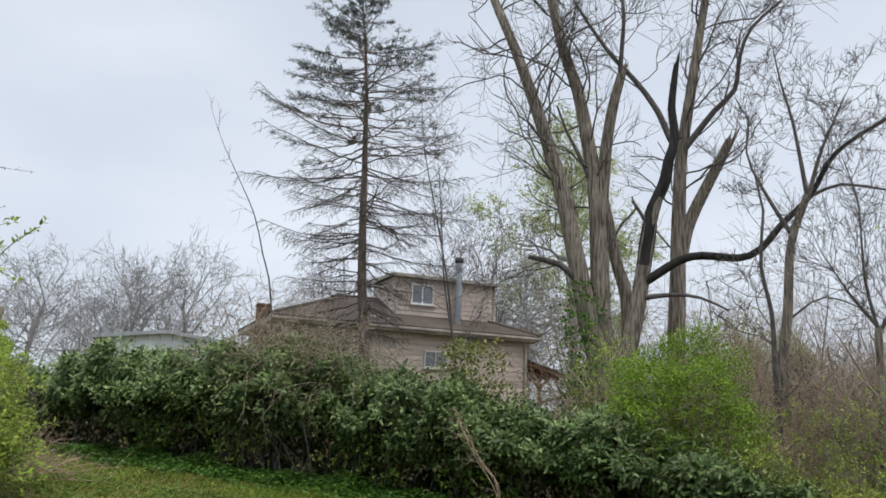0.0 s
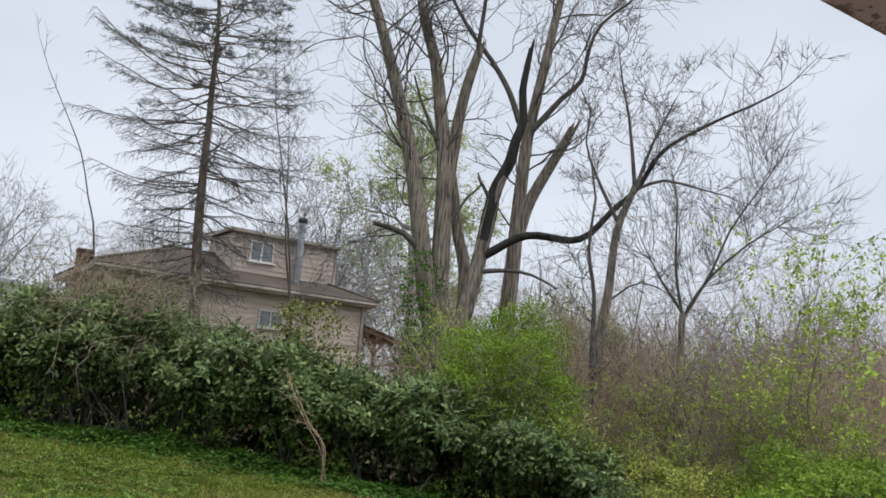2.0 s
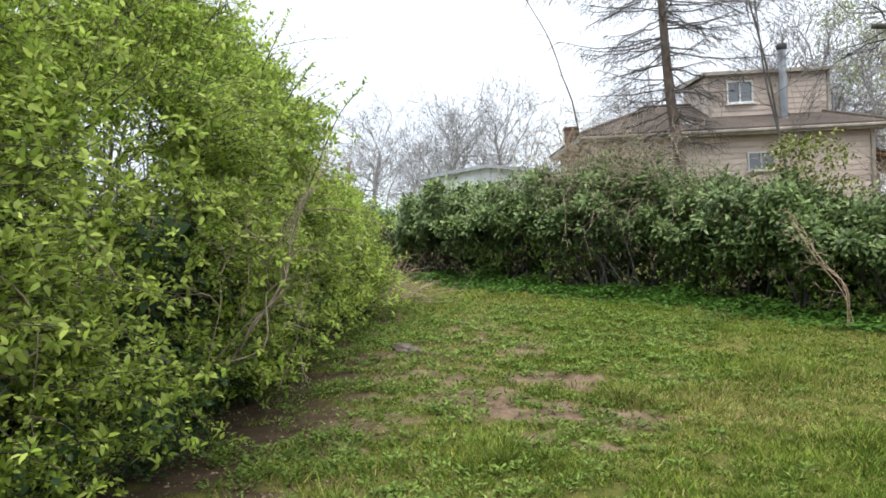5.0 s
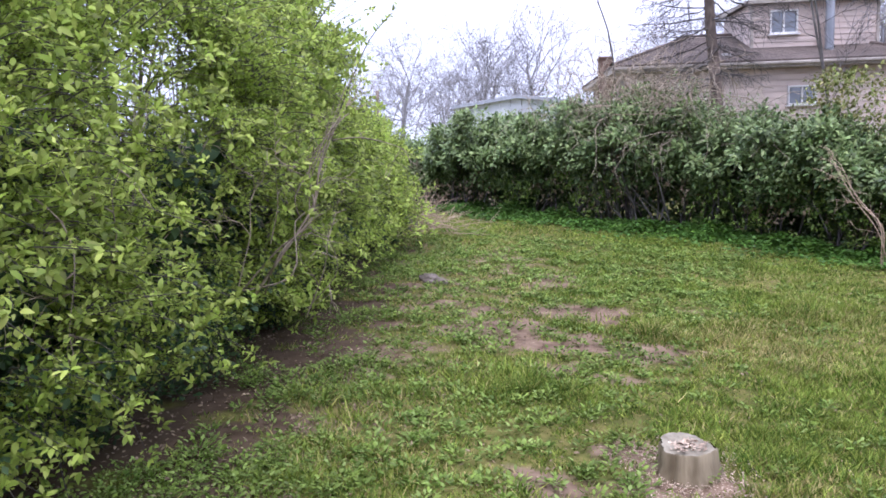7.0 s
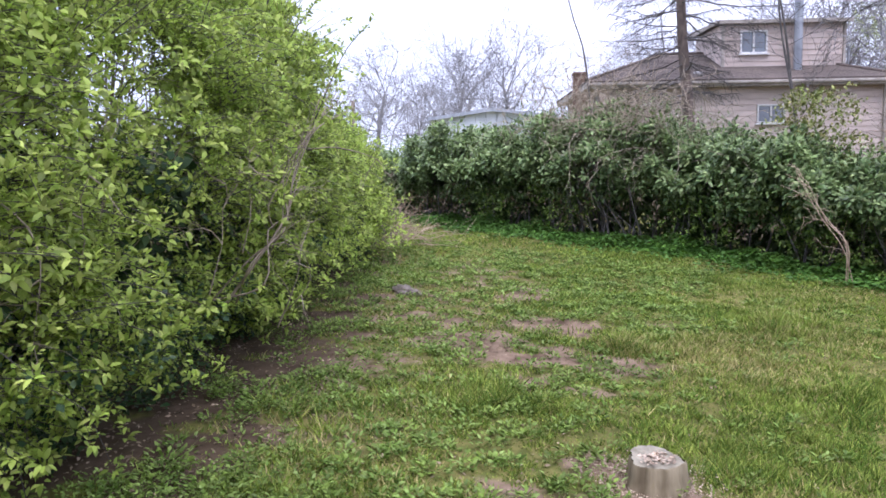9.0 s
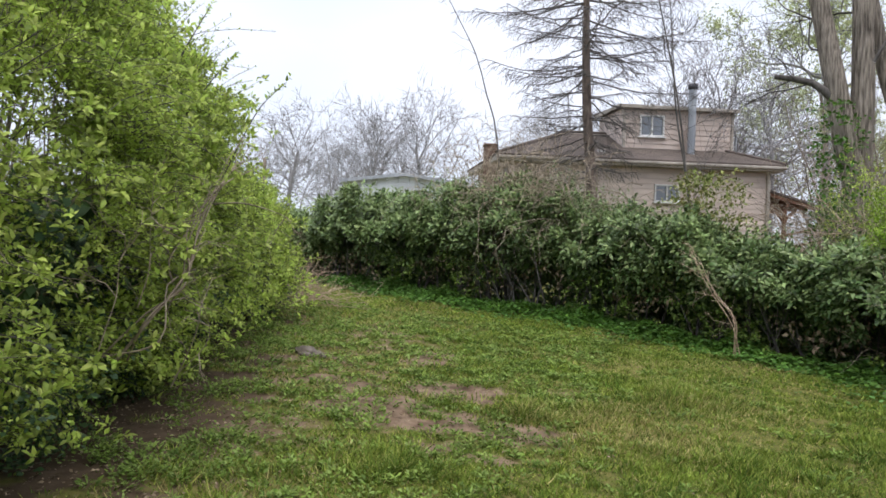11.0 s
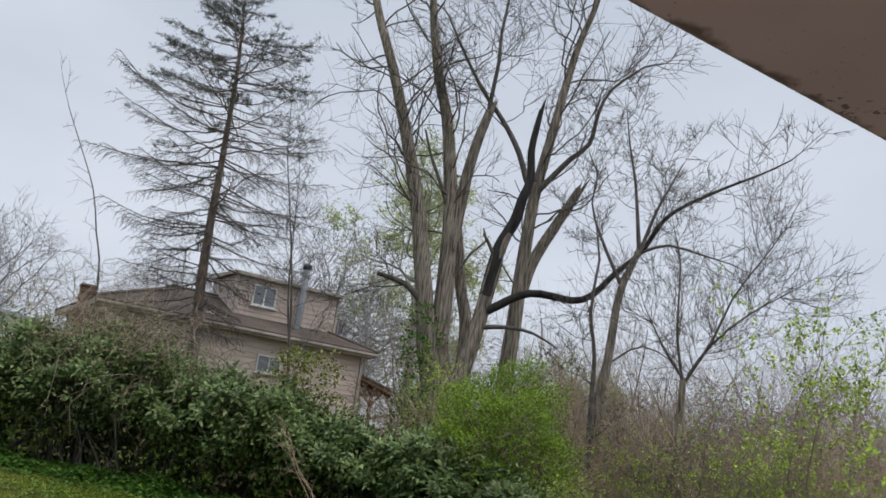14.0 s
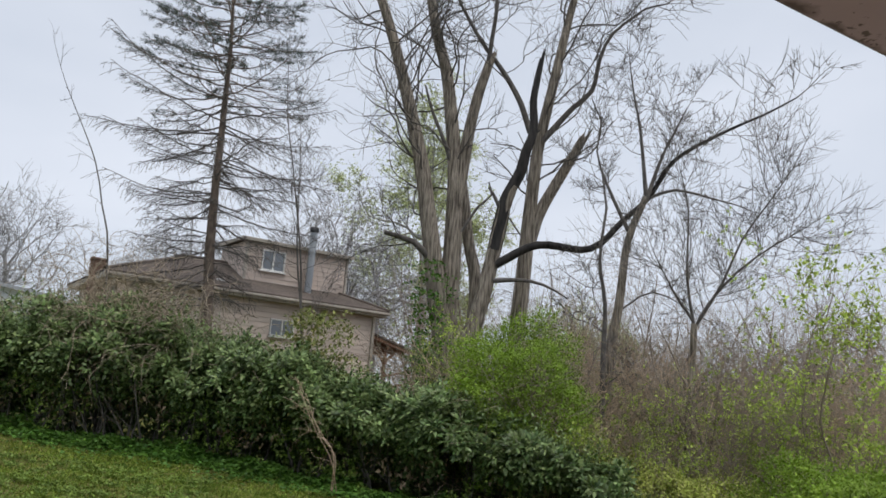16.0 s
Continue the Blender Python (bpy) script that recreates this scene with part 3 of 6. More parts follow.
def clad(parent, s0, s1, q, z0, z1, along=True, holes=()):
    """Lap siding from z0 to z1; along the front, or (along=False) along the depth at s = q."""
    z, row = z0, 0
    while z < z1 - 0.02:
        spans = [(s0, s1)]
        for a, b, c, d in holes:
            if z + 0.19 > c and z < d:
                spans = [w for x, y in spans for w in ((x, min(y, a)), (max(x, b), y)) if w[1] - w[0] > 0.02]
        for a, b in spans:
            cut = a + (1.4 + 1.9 * ((row * 0.37) % 1)) if b - a > 4.5 else b
            edges = [a, cut, b] if cut < b - 0.5 else [a, b]
            if b - a > 8:
                edges = [a, cut, cut + 3.66, b]
            for x, y in zip(edges[:-1], edges[1:]):
                key = round(y - x, 2), round(min(0.2, z1 - z), 2)
                if key not in BOARDS:
                    BOARDS[key] = board_mesh(y - x - 0.002, min(0.2, z1 - z))
                ob = new("siding_board", BOARDS[key])
                ob.parent = parent
                ob.matrix_basis = Matrix.Translation(h(x, q, z) - ORIGIN[parent.name] if along else h(q, y, z) - ORIGIN[parent.name]) @ (TURN if along else TURN @ Matrix.Rotation(radians(-90), 3, "Z")).to_4x4()
        z += 0.20
        row += 1


def window(parent, s, q, z, w, hgt, bars=1):
    """A white sliding window in a wall's face, with its pane(s) and sill."""
    t = 0.055
    frame_bm = join(hbox(s + w / 2, q - 0.03, z + hgt - t / 2, (w, 0.10, t), 0.01), hbox(s + w / 2, q - 0.03, z + t / 2, (w, 0.10, t), 0.01),
                    hbox(s + t / 2, q - 0.03, z + hgt / 2, (t, 0.10, hgt - 2 * t), 0.01), hbox(s + w - t / 2, q - 0.03, z + hgt / 2, (t, 0.10, hgt - 2 * t), 0.01))
    win = part("window", frame_bm, WHITE, parent, "white framed sliding window")
    part("mullion", hbox(s + w / 2, q - 0.02, z + hgt / 2, (0.06, 0.07, hgt - 2 * t), 0.008), WHITE, win)
    part("window_sill", hbox(s + w / 2, q - 0.06, z - 0.03, (w + 0.12, 0.16, 0.05), 0.01), WHITE, win)
    for k in (0, 1):
        a = s + t + k * (w / 2 - t + 0.03)
        part("pane", hbox(a + (w / 2 - t - 0.03) / 2, q + 0.005, z + hgt / 2, (w / 2 - t - 0.03, 0.012, hgt - 2 * t)), GLASS, win, "dark reflecting glass pane")


def roof_plane(parent, name, corners, thick=0.07):
    v, f = prism([Vector(c) for c in corners], [Vector(c) + Vector((0, 0, thick)) for c in corners])
    return part(name, ([tuple(p) for p in v], f), SHINGLE, parent)


def build_house():
    base = h(LENGTH / 2, DEPTH / 2, FOOT)
    house = thing("house", base, "tan siding house with a brown hip roof and dormer", "house")
    o, L, D = 0.4, LENGTH, DEPTH
    # walls as a shell with thickness; the front one is cut for its window
    w0, w1, wz0, wz1 = 5.98, 6.95, 3.70, 4.35
    t = 0.16
    front = join(hbox((o + w0) / 2, o + t / 2, (FOOT + 4.95) / 2, (w0 - o, t, 4.95 - FOOT)), hbox((w1 + L - o) / 2, o + t / 2, (FOOT + 4.95) / 2, (L - o - w1, t, 4.95 - FOOT)),
                 hbox((w0 + w1) / 2, o + t / 2, (FOOT + wz0) / 2, (w1 - w0, t, wz0 - FOOT)), hbox((w0 + w1) / 2, o + t / 2, (wz1 + 4.95) / 2, (w1 - w0, t, 4.95 - wz1)))
    front_wall = part("wall", front, SIDING, house)
    clad(front_wall, o + 0.1, L - o - 0.1, o, 1.95, 4.93, True, ((w0, w1, wz0, wz1),))
    for q in (D - o - t / 2,):
        part("wall", hbox(L / 2, q, (FOOT + 4.95) / 2, (L - 2 * o, t, 4.95 - FOOT)), SIDING, house)
    right_wall = part("wall", hbox(L - o - t / 2, D / 2, (FOOT + 4.95) / 2, (t, D - 2 * o - 2 * t, 4.95 - FOOT)), SIDING, house)
    part("wall", hbox(o + t / 2, D / 2, (FOOT + 4.95) / 2, (t, D - 2 * o - 2 * t, 4.95 - FOOT)), SIDING, house)
    for s in (o - 0.02, L - o + 0.02):
        part("corner_trim", hbox(s, o - 0.02, (FOOT + 4.95) / 2, (0.13, 0.13, 4.95 - FOOT), 0.01), FASCIA, house, "weathered cream corner trim")
    part("foundation", join(hbox(L / 2, o - 0.02, (FOOT + 1.92) / 2 - 0.15, (L - 2 * o + 0.06, 0.1, 1.92 - FOOT + 0.3))), STONE, house)
    window(front_wall, w0, o, wz0, w1 - w0, wz1 - wz0)
    # soffit, fascia and gutter along the eaves
    part("soffit", join(hbox(L / 2, o / 2, 4.97, (L, o, 0.03)), hbox(L - o / 2, D / 2, 4.97, (o, D - 2 * o, 0.03)), hbox(o / 2, D / 2, 4.97, (o, D - 2 * o, 0.03))), FASCIA, house)
    part("fascia", join(hbox(L / 2, -0.012, 5.05, (L, 0.024, 0.19), 0.004), hbox(L + 0.012, D / 2, 5.05, (0.024, D, 0.19), 0.004), hbox(-0.012, D / 2, 5.05, (0.024, D, 0.19), 0.004)), FASCIA, house)
    part("gutter", join(hbox(L / 2, -0.075, 5.085, (L + 0.16, 0.10, 0.11), 0.03), hbox(L + 0.075, D / 2, 5.085, (0.10, D, 0.11), 0.03)), FASCIA, house, "weathered cream eaves gutter")
    # hip roof
    run, top = 3.5, 6.52
    a, b, c, d = h(-0.05, -0.05, EAVE + 0.04), h(L + 0.05, -0.05, EAVE + 0.04), h(L + 0.05, D + 0.05, EAVE + 0.04), h(-0.05, D + 0.05, EAVE + 0.04)
    r0, r1 = h(run, run, top), h(L - run, run, top)
    roof = roof_plane(house, "roof", [a, b, r1, r0])
    roof_plane(house, "roof", [d, a, r0])
    roof_plane(house, "roof", [b, c, r1])
    roof_plane(house, "roof", [c, d, r0, r1])
    # shingle courses, each a thin strip lapping the one below, on the front and the left hip
    rise = (top - EAVE - 0.04) / run
    for k in range(1, 24):
        q, q2 = k * 0.175, k * 0.175 + 0.19
        z, z2 = EAVE + 0.115 + rise * q, EAVE + 0.115 + rise * q2
        if q2 > run:
            break
        lift = 0.016
        v, f = prism([h(q, q, z), h(L - q, q, z), h(L - q2, q2, z2), h(q2, q2, z2)], [h(q, q, z + lift), h(L - q, q, z + lift), h(L - q2, q2, z2 + 0.002), h(q2, q2, z2 + 0.002)])
        part("shingle_course", ([tuple(p) for p in v], f), SHINGLE, roof)
    for e0, e1 in ((a, r0), (b, r1), (r0, r1)):
        w = Wood()
        w.tube([tuple(e0 + Vector((0, 0, 0.08))), tuple(e1 + Vector((0, 0, 0.08)))], [0.07, 0.07])
        part("ridge_cap", w.mesh(), SHINGLE, house)
    # shed dormer on the front slope
    d0, d1, q0, q1, z0, z1 = 5.15, 9.5, 1.5, 4.4, 5.5, 7.34
    x0, x1, y0, y1 = 5.77, 6.74, 6.26, 7.08
    dormer = part("dormer", join(hbox((d0 + x0) / 2, q0 + 0.06, (z0 + z1) / 2, (x0 - d0, 0.12, z1 - z0)), hbox((x1 + d1) / 2, q0 + 0.06, (z0 + z1) / 2, (d1 - x1, 0.12, z1 - z0)),
                                 hbox((x0 + x1) / 2, q0 + 0.06, (z0 + y0) / 2, (x1 - x0, 0.12, y0 - z0)), hbox((x0 + x1) / 2, q0 + 0.06, (y1 + z1) / 2, (x1 - x0, 0.12, z1 - y1)),
                                 hbox(d0 + 0.06, (q0 + q1) / 2 + 0.06, (z0 + z1) / 2, (0.12, q1 - q0 - 0.12, z1 - z0)), hbox(d1 - 0.06, (q0 + q1) / 2 + 0.06, (z0 + z1) / 2, (0.12, q1 - q0 - 0.12, z1 - z0))), SIDING, house, "tan sided shed dormer")
    clad(dormer, d0, d1, q0, 5.78, z1, True, ((x0, x1, y0, y1),))
    clad(dormer, q0, q1, d0, 5.78, z1, False)
    window(dormer, x0, q0, y0, x1 - x0, y1 - y0)
    for s in (d0, d1):
        part("corner_trim", hbox(s, q0 - 0.02, (5.75 + z1) / 2, (0.10, 0.10, z1 - 5.75), 0.01), FASCIA, dormer)
    v, f = prism([h(d0 - 0.2, q0 - 0.22, z1 - 0.02), h(d1 + 0.2, q0 - 0.22, z1 - 0.02), h(d1 + 0.2, q1 + 0.2, z1 + 0.12), h(d0 - 0.2, q1 + 0.2, z1 + 0.12)],
                 [h(d0 - 0.2, q0 - 0.22, z1 + 0.08), h(d1 + 0.2, q0 - 0.22, z1 + 0.08), h(d1 + 0.2, q1 + 0.2, z1 + 0.22), h(d0 - 0.2, q1 + 0.2, z1 + 0.22)])
    part("dormer_roof", ([tuple(p) for p in v], f), SHINGLE, house)
    part("dormer_fascia", join(hbox((d0 + d1) / 2, q0 - 0.235, z1 + 0.02, (d1 - d0 + 0.42, 0.025, 0.13), 0.004), hbox(d0 - 0.215, (q0 + q1) / 2, z1 + 0.06, (0.025, q1 - q0, 0.13), 0.004)), FASCIA, house)
    # metal flue with a cap
    w = Wood()
    foot, s, q = 4.95, 7.63, 1.0
    w.tube([h(s, q, foot), h(s, q, 8.05)], [0.15, 0.15])
    flue = part("flue_pipe", w.mesh(), STEEL, house, "galvanised flue pipe", smooth=True)
    for z in (6.3, 7.2):
        w = Wood()
        w.tube([h(s, q, z), h(s, q, z + 0.05)], [0.162, 0.162])
        part("pipe_band", w.mesh(), STEEL, flue)
    w = Wood()
    w.tube([h(s, q, 8.02), h(s, q, 8.10), h(s, q, 8.22), h(s, q, 8.28)], [0.16, 0.19, 0.19, 0.02])
    part("flue_cap", w.mesh(), DARK, flue, "sooty flue cap")
    part("pipe_chase", hbox(7.68, 1.26, 6.0, (0.34, 0.28, 1.05), 0.01), SIDING, house)
    w = Wood()
    w.tube([h(10.1, 2.3, 5.2), h(10.1, 2.3, 6.6)], [0.05, 0.05])
    part("vent_stack", w.mesh(), STEEL, house)
    part("roof_vent", hbox(4.03, 0.75, 5.50, (0.30, 0.22, 0.12), 0.02), WHITE, house, "white roof vent")
    # brick chimney at the far gable end
    chimney = part("chimney", hbox(0.06, 1.85, 3.75, (0.42, 0.42, 3.8)), MORTAR, house, "red-brown brick chimney")
    brick = bpy.data.meshes.new("brick")
    bm = box((0, 0, 0), (0.205, 0.03, 0.066), None, 0.006)
    bm.to_mesh(brick)
    bm.free()
    brick.materials.append(BRICK)
    for k in range(20):
        for e in (0, 1):
            for j in (0, 1):
                for face in (0, 1):
                    ob = new("brick", brick)
                    ob.parent = chimney
                    along = -0.105 + 0.212 * j
                    p = h(0.06 + along, 1.85 + (0.212 if e else -0.212), 4.15 + k * 0.077) if face == 0 else h(0.06 + (0.212 if e else -0.212), 1.85 + along, 4.15 + k * 0.077)
                    ob.matrix_basis = Matrix.Translation(p - ORIGIN[chimney.name]) @ (TURN if face == 0 else TURN @ Matrix.Rotation(radians(90), 3, "Z")).to_4x4()
    part("chimney_cap", hbox(0.06, 1.85, 5.70, (0.52, 0.52, 0.09), 0.02), BRICK, chimney)
    # timber side porch
    p0 = L - o
    v, f = prism([h(p0, 0.7, 4.33), h(p0, 3.9, 4.33), h(p0 + 2.45, 3.9, 3.70), h(p0 + 2.45, 0.7, 3.70)], [h(p0, 0.7, 4.41), h(p0, 3.9, 4.41), h(p0 + 2.45, 3.9, 3.78), h(p0 + 2.45, 0.7, 3.78)])
    part("porch_roof", ([tuple(p) for p in v], f), SHINGLE, house)
    for q in (0.78, 1.5, 2.3, 3.1, 3.8):
        v, f = prism([h(p0, q - 0.03, 4.18), h(p0, q + 0.03, 4.18), h(p0 + 2.35, q + 0.03, 3.57), h(p0 + 2.35, q - 0.03, 3.57)], [h(p0, q - 0.03, 4.32), h(p0, q + 0.03, 4.32), h(p0 + 2.35, q + 0.03, 3.71), h(p0 + 2.35, q - 0.03, 3.71)])
        part("rafter", ([tuple(p) for p in v], f), TIMBER, house)
    part("porch_beam", hbox(p0 + 1.05, 2.3, 3.78, (0.10, 3.1, 0.16), 0.01), TIMBER, house)
    for q in (0.95, 3.7):
        post = part("porch_post", hbox(p0 + 1.05, q, 2.5, (0.13, 0.13, 2.55), 0.012), TIMBER, house, "red-brown timber porch post")
        for sg in (-1, 1):
            v, f = prism([h(p0 + 1.05, q - 0.04, 3.10), h(p0 + 1.05, q + 0.04, 3.10), h(p0 + 1.05 + sg * 0.55, q + 0.04, 3.66), h(p0 + 1.05 + sg * 0.55, q - 0.04, 3.66)],
                         [h(p0 + 1.05, q - 0.04, 3.24), h(p0 + 1.05, q + 0.04, 3.24), h(p0 + 1.05 + sg * 0.55, q + 0.04, 3.76), h(p0 + 1.05 + sg * 0.55, q - 0.04, 3.76)])
            part("brace", ([tuple(p) for p in v], f), TIMBER, post)
    part("porch_floor", hbox(p0 + 1.2, 2.3, 1.78, (2.4, 3.3, 0.12), 0.01), TIMBER, house)
    for z in (2.15, 2.65):
        v, f = prism([h(p0 + 0.1, 0.62, z - 0.25), h(p0 + 0.1, 0.70, z - 0.25), h(p0 + 2.4, 0.70, z + 0.25), h(p0 + 2.4, 0.62, z + 0.25)],
                     [h(p0 + 0.1, 0.62, z - 0.16), h(p0 + 0.1, 0.70, z - 0.16), h(p0 + 2.4, 0.70, z + 0.34), h(p0 + 2.4, 0.62, z + 0.34)])
        part("handrail", ([tuple(p) for p in v], f), TIMBER, house)


build_house()


# ---- pale metal building behind the hedge ----
def build_shed():
    a, b = np.array([-16.3, 34.4, 0]), np.array([-10.6, 36.6, 0])
    u = (b - a) / np.linalg.norm(b - a)
    n = np.array([-u[1], u[0], 0])
    m = Matrix((u, n, (0, 0, 1))).transposed()
    w = float(np.linalg.norm(b - a))
    z0 = float(ground_z(-14, 35)) - 0.3
    at = lambda s, q, z: Vector(a + u * s + n * q + np.array([0, 0, z]))
    shed = thing("metal_building", at(w / 2, 4, z0), "pale grey-white metal building with a low gable", "building")
    wall = part("wall", ([tuple(p) for p in prism([at(0, 0.02, z0), at(w, 0.02, z0), at(w, 7, z0), at(0, 7, z0)], [at(0, 0.02, 4.95), at(w, 0.02, 4.95), at(w, 7, 4.95), at(0, 7, 4.95)])[0]], prism([0] * 4, [0] * 4)[1]), METAL_WHITE, shed)
    k = 0
    while k * 0.55 < w - 0.1:
        c = min(0.53, w - k * 0.55)
        s = k * 0.55 + c / 2
        top = 4.95 + 0.34 * (1 - abs(2 * s / w - 1)) - 0.02
        part("panel", box(at(s, -0.02, (z0 + top) / 2), (c, 0.04, top - z0), m, 0.012), METAL_WHITE, wall)
        k += 1
    for s0, s1, ze, zr in ((-0.25, w / 2, 4.86, 5.30), (w / 2, w + 0.25, 5.30, 4.86)):
        v, f = prism([at(s0, -0.3, ze), at(s1, -0.3, zr), at(s1, 7.2, zr), at(s0, 7.2, ze)], [at(s0, -0.3, ze + 0.12), at(s1, -0.3, zr + 0.12), at(s1, 7.2, zr + 0.12), at(s0, 7.2, ze + 0.12)])
        part("roof", ([tuple(p) for p in v], f), METAL_WHITE, shed)
        v, f = prism([at(s0, -0.33, ze - 0.04), at(s1, -0.33, zr - 0.04), at(s1, -0.30, zr - 0.04), at(s0, -0.30, ze - 0.04)], [at(s0, -0.33, ze + 0.13), at(s1, -0.33, zr + 0.13), at(s1, -0.30, zr + 0.13), at(s0, -0.30, ze + 0.13)])
        part("rake_trim", ([tuple(p) for p in v], f), STEEL, shed)


build_shed()


# ---- the porch under which the camera stands ----
def build_porch():
    e, n = Vector((0.951, 0.309, 0)), Vector((-0.309, 0.951, 0))
    m = Matrix((e, n, (0, 0, 1))).transposed()
    z = EYE + 0.60
    at = lambda s, q, zz: e * s + n * q + Vector((0, 0, zz))
    g = float(ground_z(0, -2))
    porch = thing("porch", at(0, -2.4, g), "porch with a pink-brown painted beam and grey ceiling", "porch", kind="structure")
    bm = box(at(1.4, 0.445, z + 0.10), (7.4, 0.31, 0.20), m, 0.012)
    part("beam", bm, BEAM, porch, "pink-brown painted beam with mildew specks")
    part("inner_rail", box(at(1.4, 0.272, z + 0.055), (7.4, 0.034, 0.11), m, 0.008), RAIL, porch, "dark inner edge strip")
    part("ceiling", box(at(1.4, -1.10, z + 0.13), (7.4, 2.66, 0.05), m), CEIL, porch)
    # unseen wall behind, made wide and tall to shade shrub feet and hedge
    part("house_wall", box(at(2.0, -2.45, g + 3.3), (17.0, 0.2, 6.8), m), SIDING, porch)
    # unseen pale slab, added to reflect light up onto the beam
    part("porch_floor", box(at(1.4, 0.1, 0.10), (7.4, 4.9, 0.9), m, 0.02), BOUNCE_FLOOR, porch)
    for s in (-2.2, 4.9):
        part("post", box(at(s, 0.30, (g + z) / 2 - 0.1), (0.11, 0.11, z - g + 0.2), m, 0.01), BEAM, porch)


build_porch()


# ---- hedge ----
def along_hedge(t):
    """Foot, outward way and height of the hedge at t from 0 to 1."""
    seg = np.r_[0, np.cumsum(np.linalg.norm(np.diff(HEDGE, axis=0), axis=1))]
    s = t * seg[-1]
    x, y = np.interp(s, seg, HEDGE[:, 0]), np.interp(s, seg, HEDGE[:, 1])
    d = np.stack([np.interp(s + 0.3, seg, HEDGE[:, 0]) - np.interp(s - 0.3, seg, HEDGE[:, 0]), np.interp(s + 0.3, seg, HEDGE[:, 1]) - np.interp(s - 0.3, seg, HEDGE[:, 1])], -1)
    d /= np.linalg.norm(d, axis=-1, keepdims=True)
    return x, y, d, (1 + 0.055 * np.sin(2.1 * x + 1) + 0.05 * np.sin(4.9 * x + 2.0)) * np.interp(x, [-13.5, -9.9, -8.5, -6.5, -4.8, -3.5, -1.5, -0.3, 0.9, 3.2, 5.6], [1.5, 1.65, 1.9, 2.22, 2.62, 2.75, 2.4, 2.05, 1.9, 1.75, 1.2])


def build_hedge():
    hedge = thing("hedge", (-2.5, 16.2, float(ground_z(-2.5, 16.2)) - 0.05), "tall overgrown dark green laurel hedge", "hedge")
    shapes, young = [], []
    for n, face, per in ((8200, "front", 12), (4400, "top", 12), (6500, "inner", 7)):
        t = rng.random(n)
        x, y, d, top = along_hedge(t)
        back = np.stack([-d[:, 1], d[:, 0]], -1)
        v = rng.random(n) ** 0.85
        field = np.stack([x, y, v * 2.6], -1)
        lump = wobble(field, 1.35, 2.0) * 0.46 + wobble(field, 3.6, 5.0) * 0.40
        if face == "front":
            q = 0.10 + 0.50 * np.clip(v - 0.62, 0, 1) ** 1.5 * 2.6 + 0.55 * np.clip(0.50 - v, 0, 1) * 4.4 - 0.12 * (v > 0.5) - lump + rng.exponential(0.10, n)
            z = 0.08 + v * top * (0.98 + 0.4 * lump)
            out = np.stack([-back[:, 0], -back[:, 1], 0.25 + 0.6 * v], -1)
            keep = (rng.random(n) < np.interp(v, [0, 0.12, 0.3, 0.45, 0.6], [0.25, 0.12, 0.18, 0.55, 1.0])) & (wobble(field, 3.4, 8.0) + 0.6 * wobble(field, 6.5, 3.0) + 0.2 * rng.normal(size=n) > np.interp(v, [0, 0.4, 0.7, 1], [0.0, -0.05, -0.35, -0.5]))
        elif face == "top":
            q = 0.25 + 1.6 * v
            z = top * (1.0 + 0.5 * lump - 0.18 * np.abs(v - 0.35)) - rng.exponential(0.10, n)
            out = np.stack([-back[:, 0] * 0.6, -back[:, 1] * 0.6, np.ones(n)], -1)
            keep = np.ones(n, bool)
        else:
            q = 1.65 + 0.5 * rng.random(n)
            z = 0.05 + v * top * 0.92
            out = np.stack([-back[:, 0], -back[:, 1], 0.2 + 0 * v], -1)
            keep = np.ones(n, bool)
        px, py = x + back[:, 0] * q, y + back[:, 1] * q
        p = np.stack([px, py, ground_z(px, py) + z], -1)
        # upper leaves get the lighter laurel, painted as if lit from above
        fresh = keep & (v + 0.16 * rng.normal(size=n) > 0.52) if face == "front" else keep & (rng.random(n) < (0.75 if face == "top" else 0.0))
        fresh &= rng.random(n) < np.interp(x, [-3.5, 1.0, 4.0], [1.0, 0.55, 0.3])
        for pick, into in ((keep & ~fresh, shapes), (fresh, young)):
            if pick.any():
                into.append(whorls(p[pick], (out + rng.normal(size=(n, 3)) * 0.35)[pick], per, 0.13, 0.20 if face == "inner" else 0.128, 0.42, plain=face == "inner"))
    part("foliage", merge(*shapes), LAUREL, hedge, kind="stuff")
    part("young_foliage", merge(*young), LAUREL_LIT, hedge, "laurel leaves in a lighter, top-lit colour", kind="stuff")
    # loose shoots that stand above the trimmed line
    n = 800
    t = rng.random(n) * 0.98
    x, y, d, top = along_hedge(t)
    q = 0.2 + rng.random(n) * 1.1
    px, py = x - d[:, 1] * q, y + d[:, 0] * q
    p = np.stack([px, py, ground_z(px, py) + top * (0.93 + 0.06 * rng.random(n))], -1)
    up = np.stack([rng.normal(size=n) * 0.35, rng.normal(size=n) * 0.35, np.ones(n)], -1)
    part("top_growth", sprays(p, up, 0.6, 10, 0.11, 0.42, 0.1), LAUREL_LIT, hedge, kind="stuff")
    n = 5200
    t, v = rng.random(n) * 0.95, 0.12 + 0.55 * rng.random(n)
    x, y, d, top = along_hedge(t)
    q = 0.2 + 0.7 * rng.random(n)
    px, py = x - d[:, 1] * q, y + d[:, 0] * q
    p = np.stack([px, py, ground_z(px, py) + v * top], -1)[wobble(np.stack([x, y, v * 2], -1), 2.8, 4.0) > 0.05]
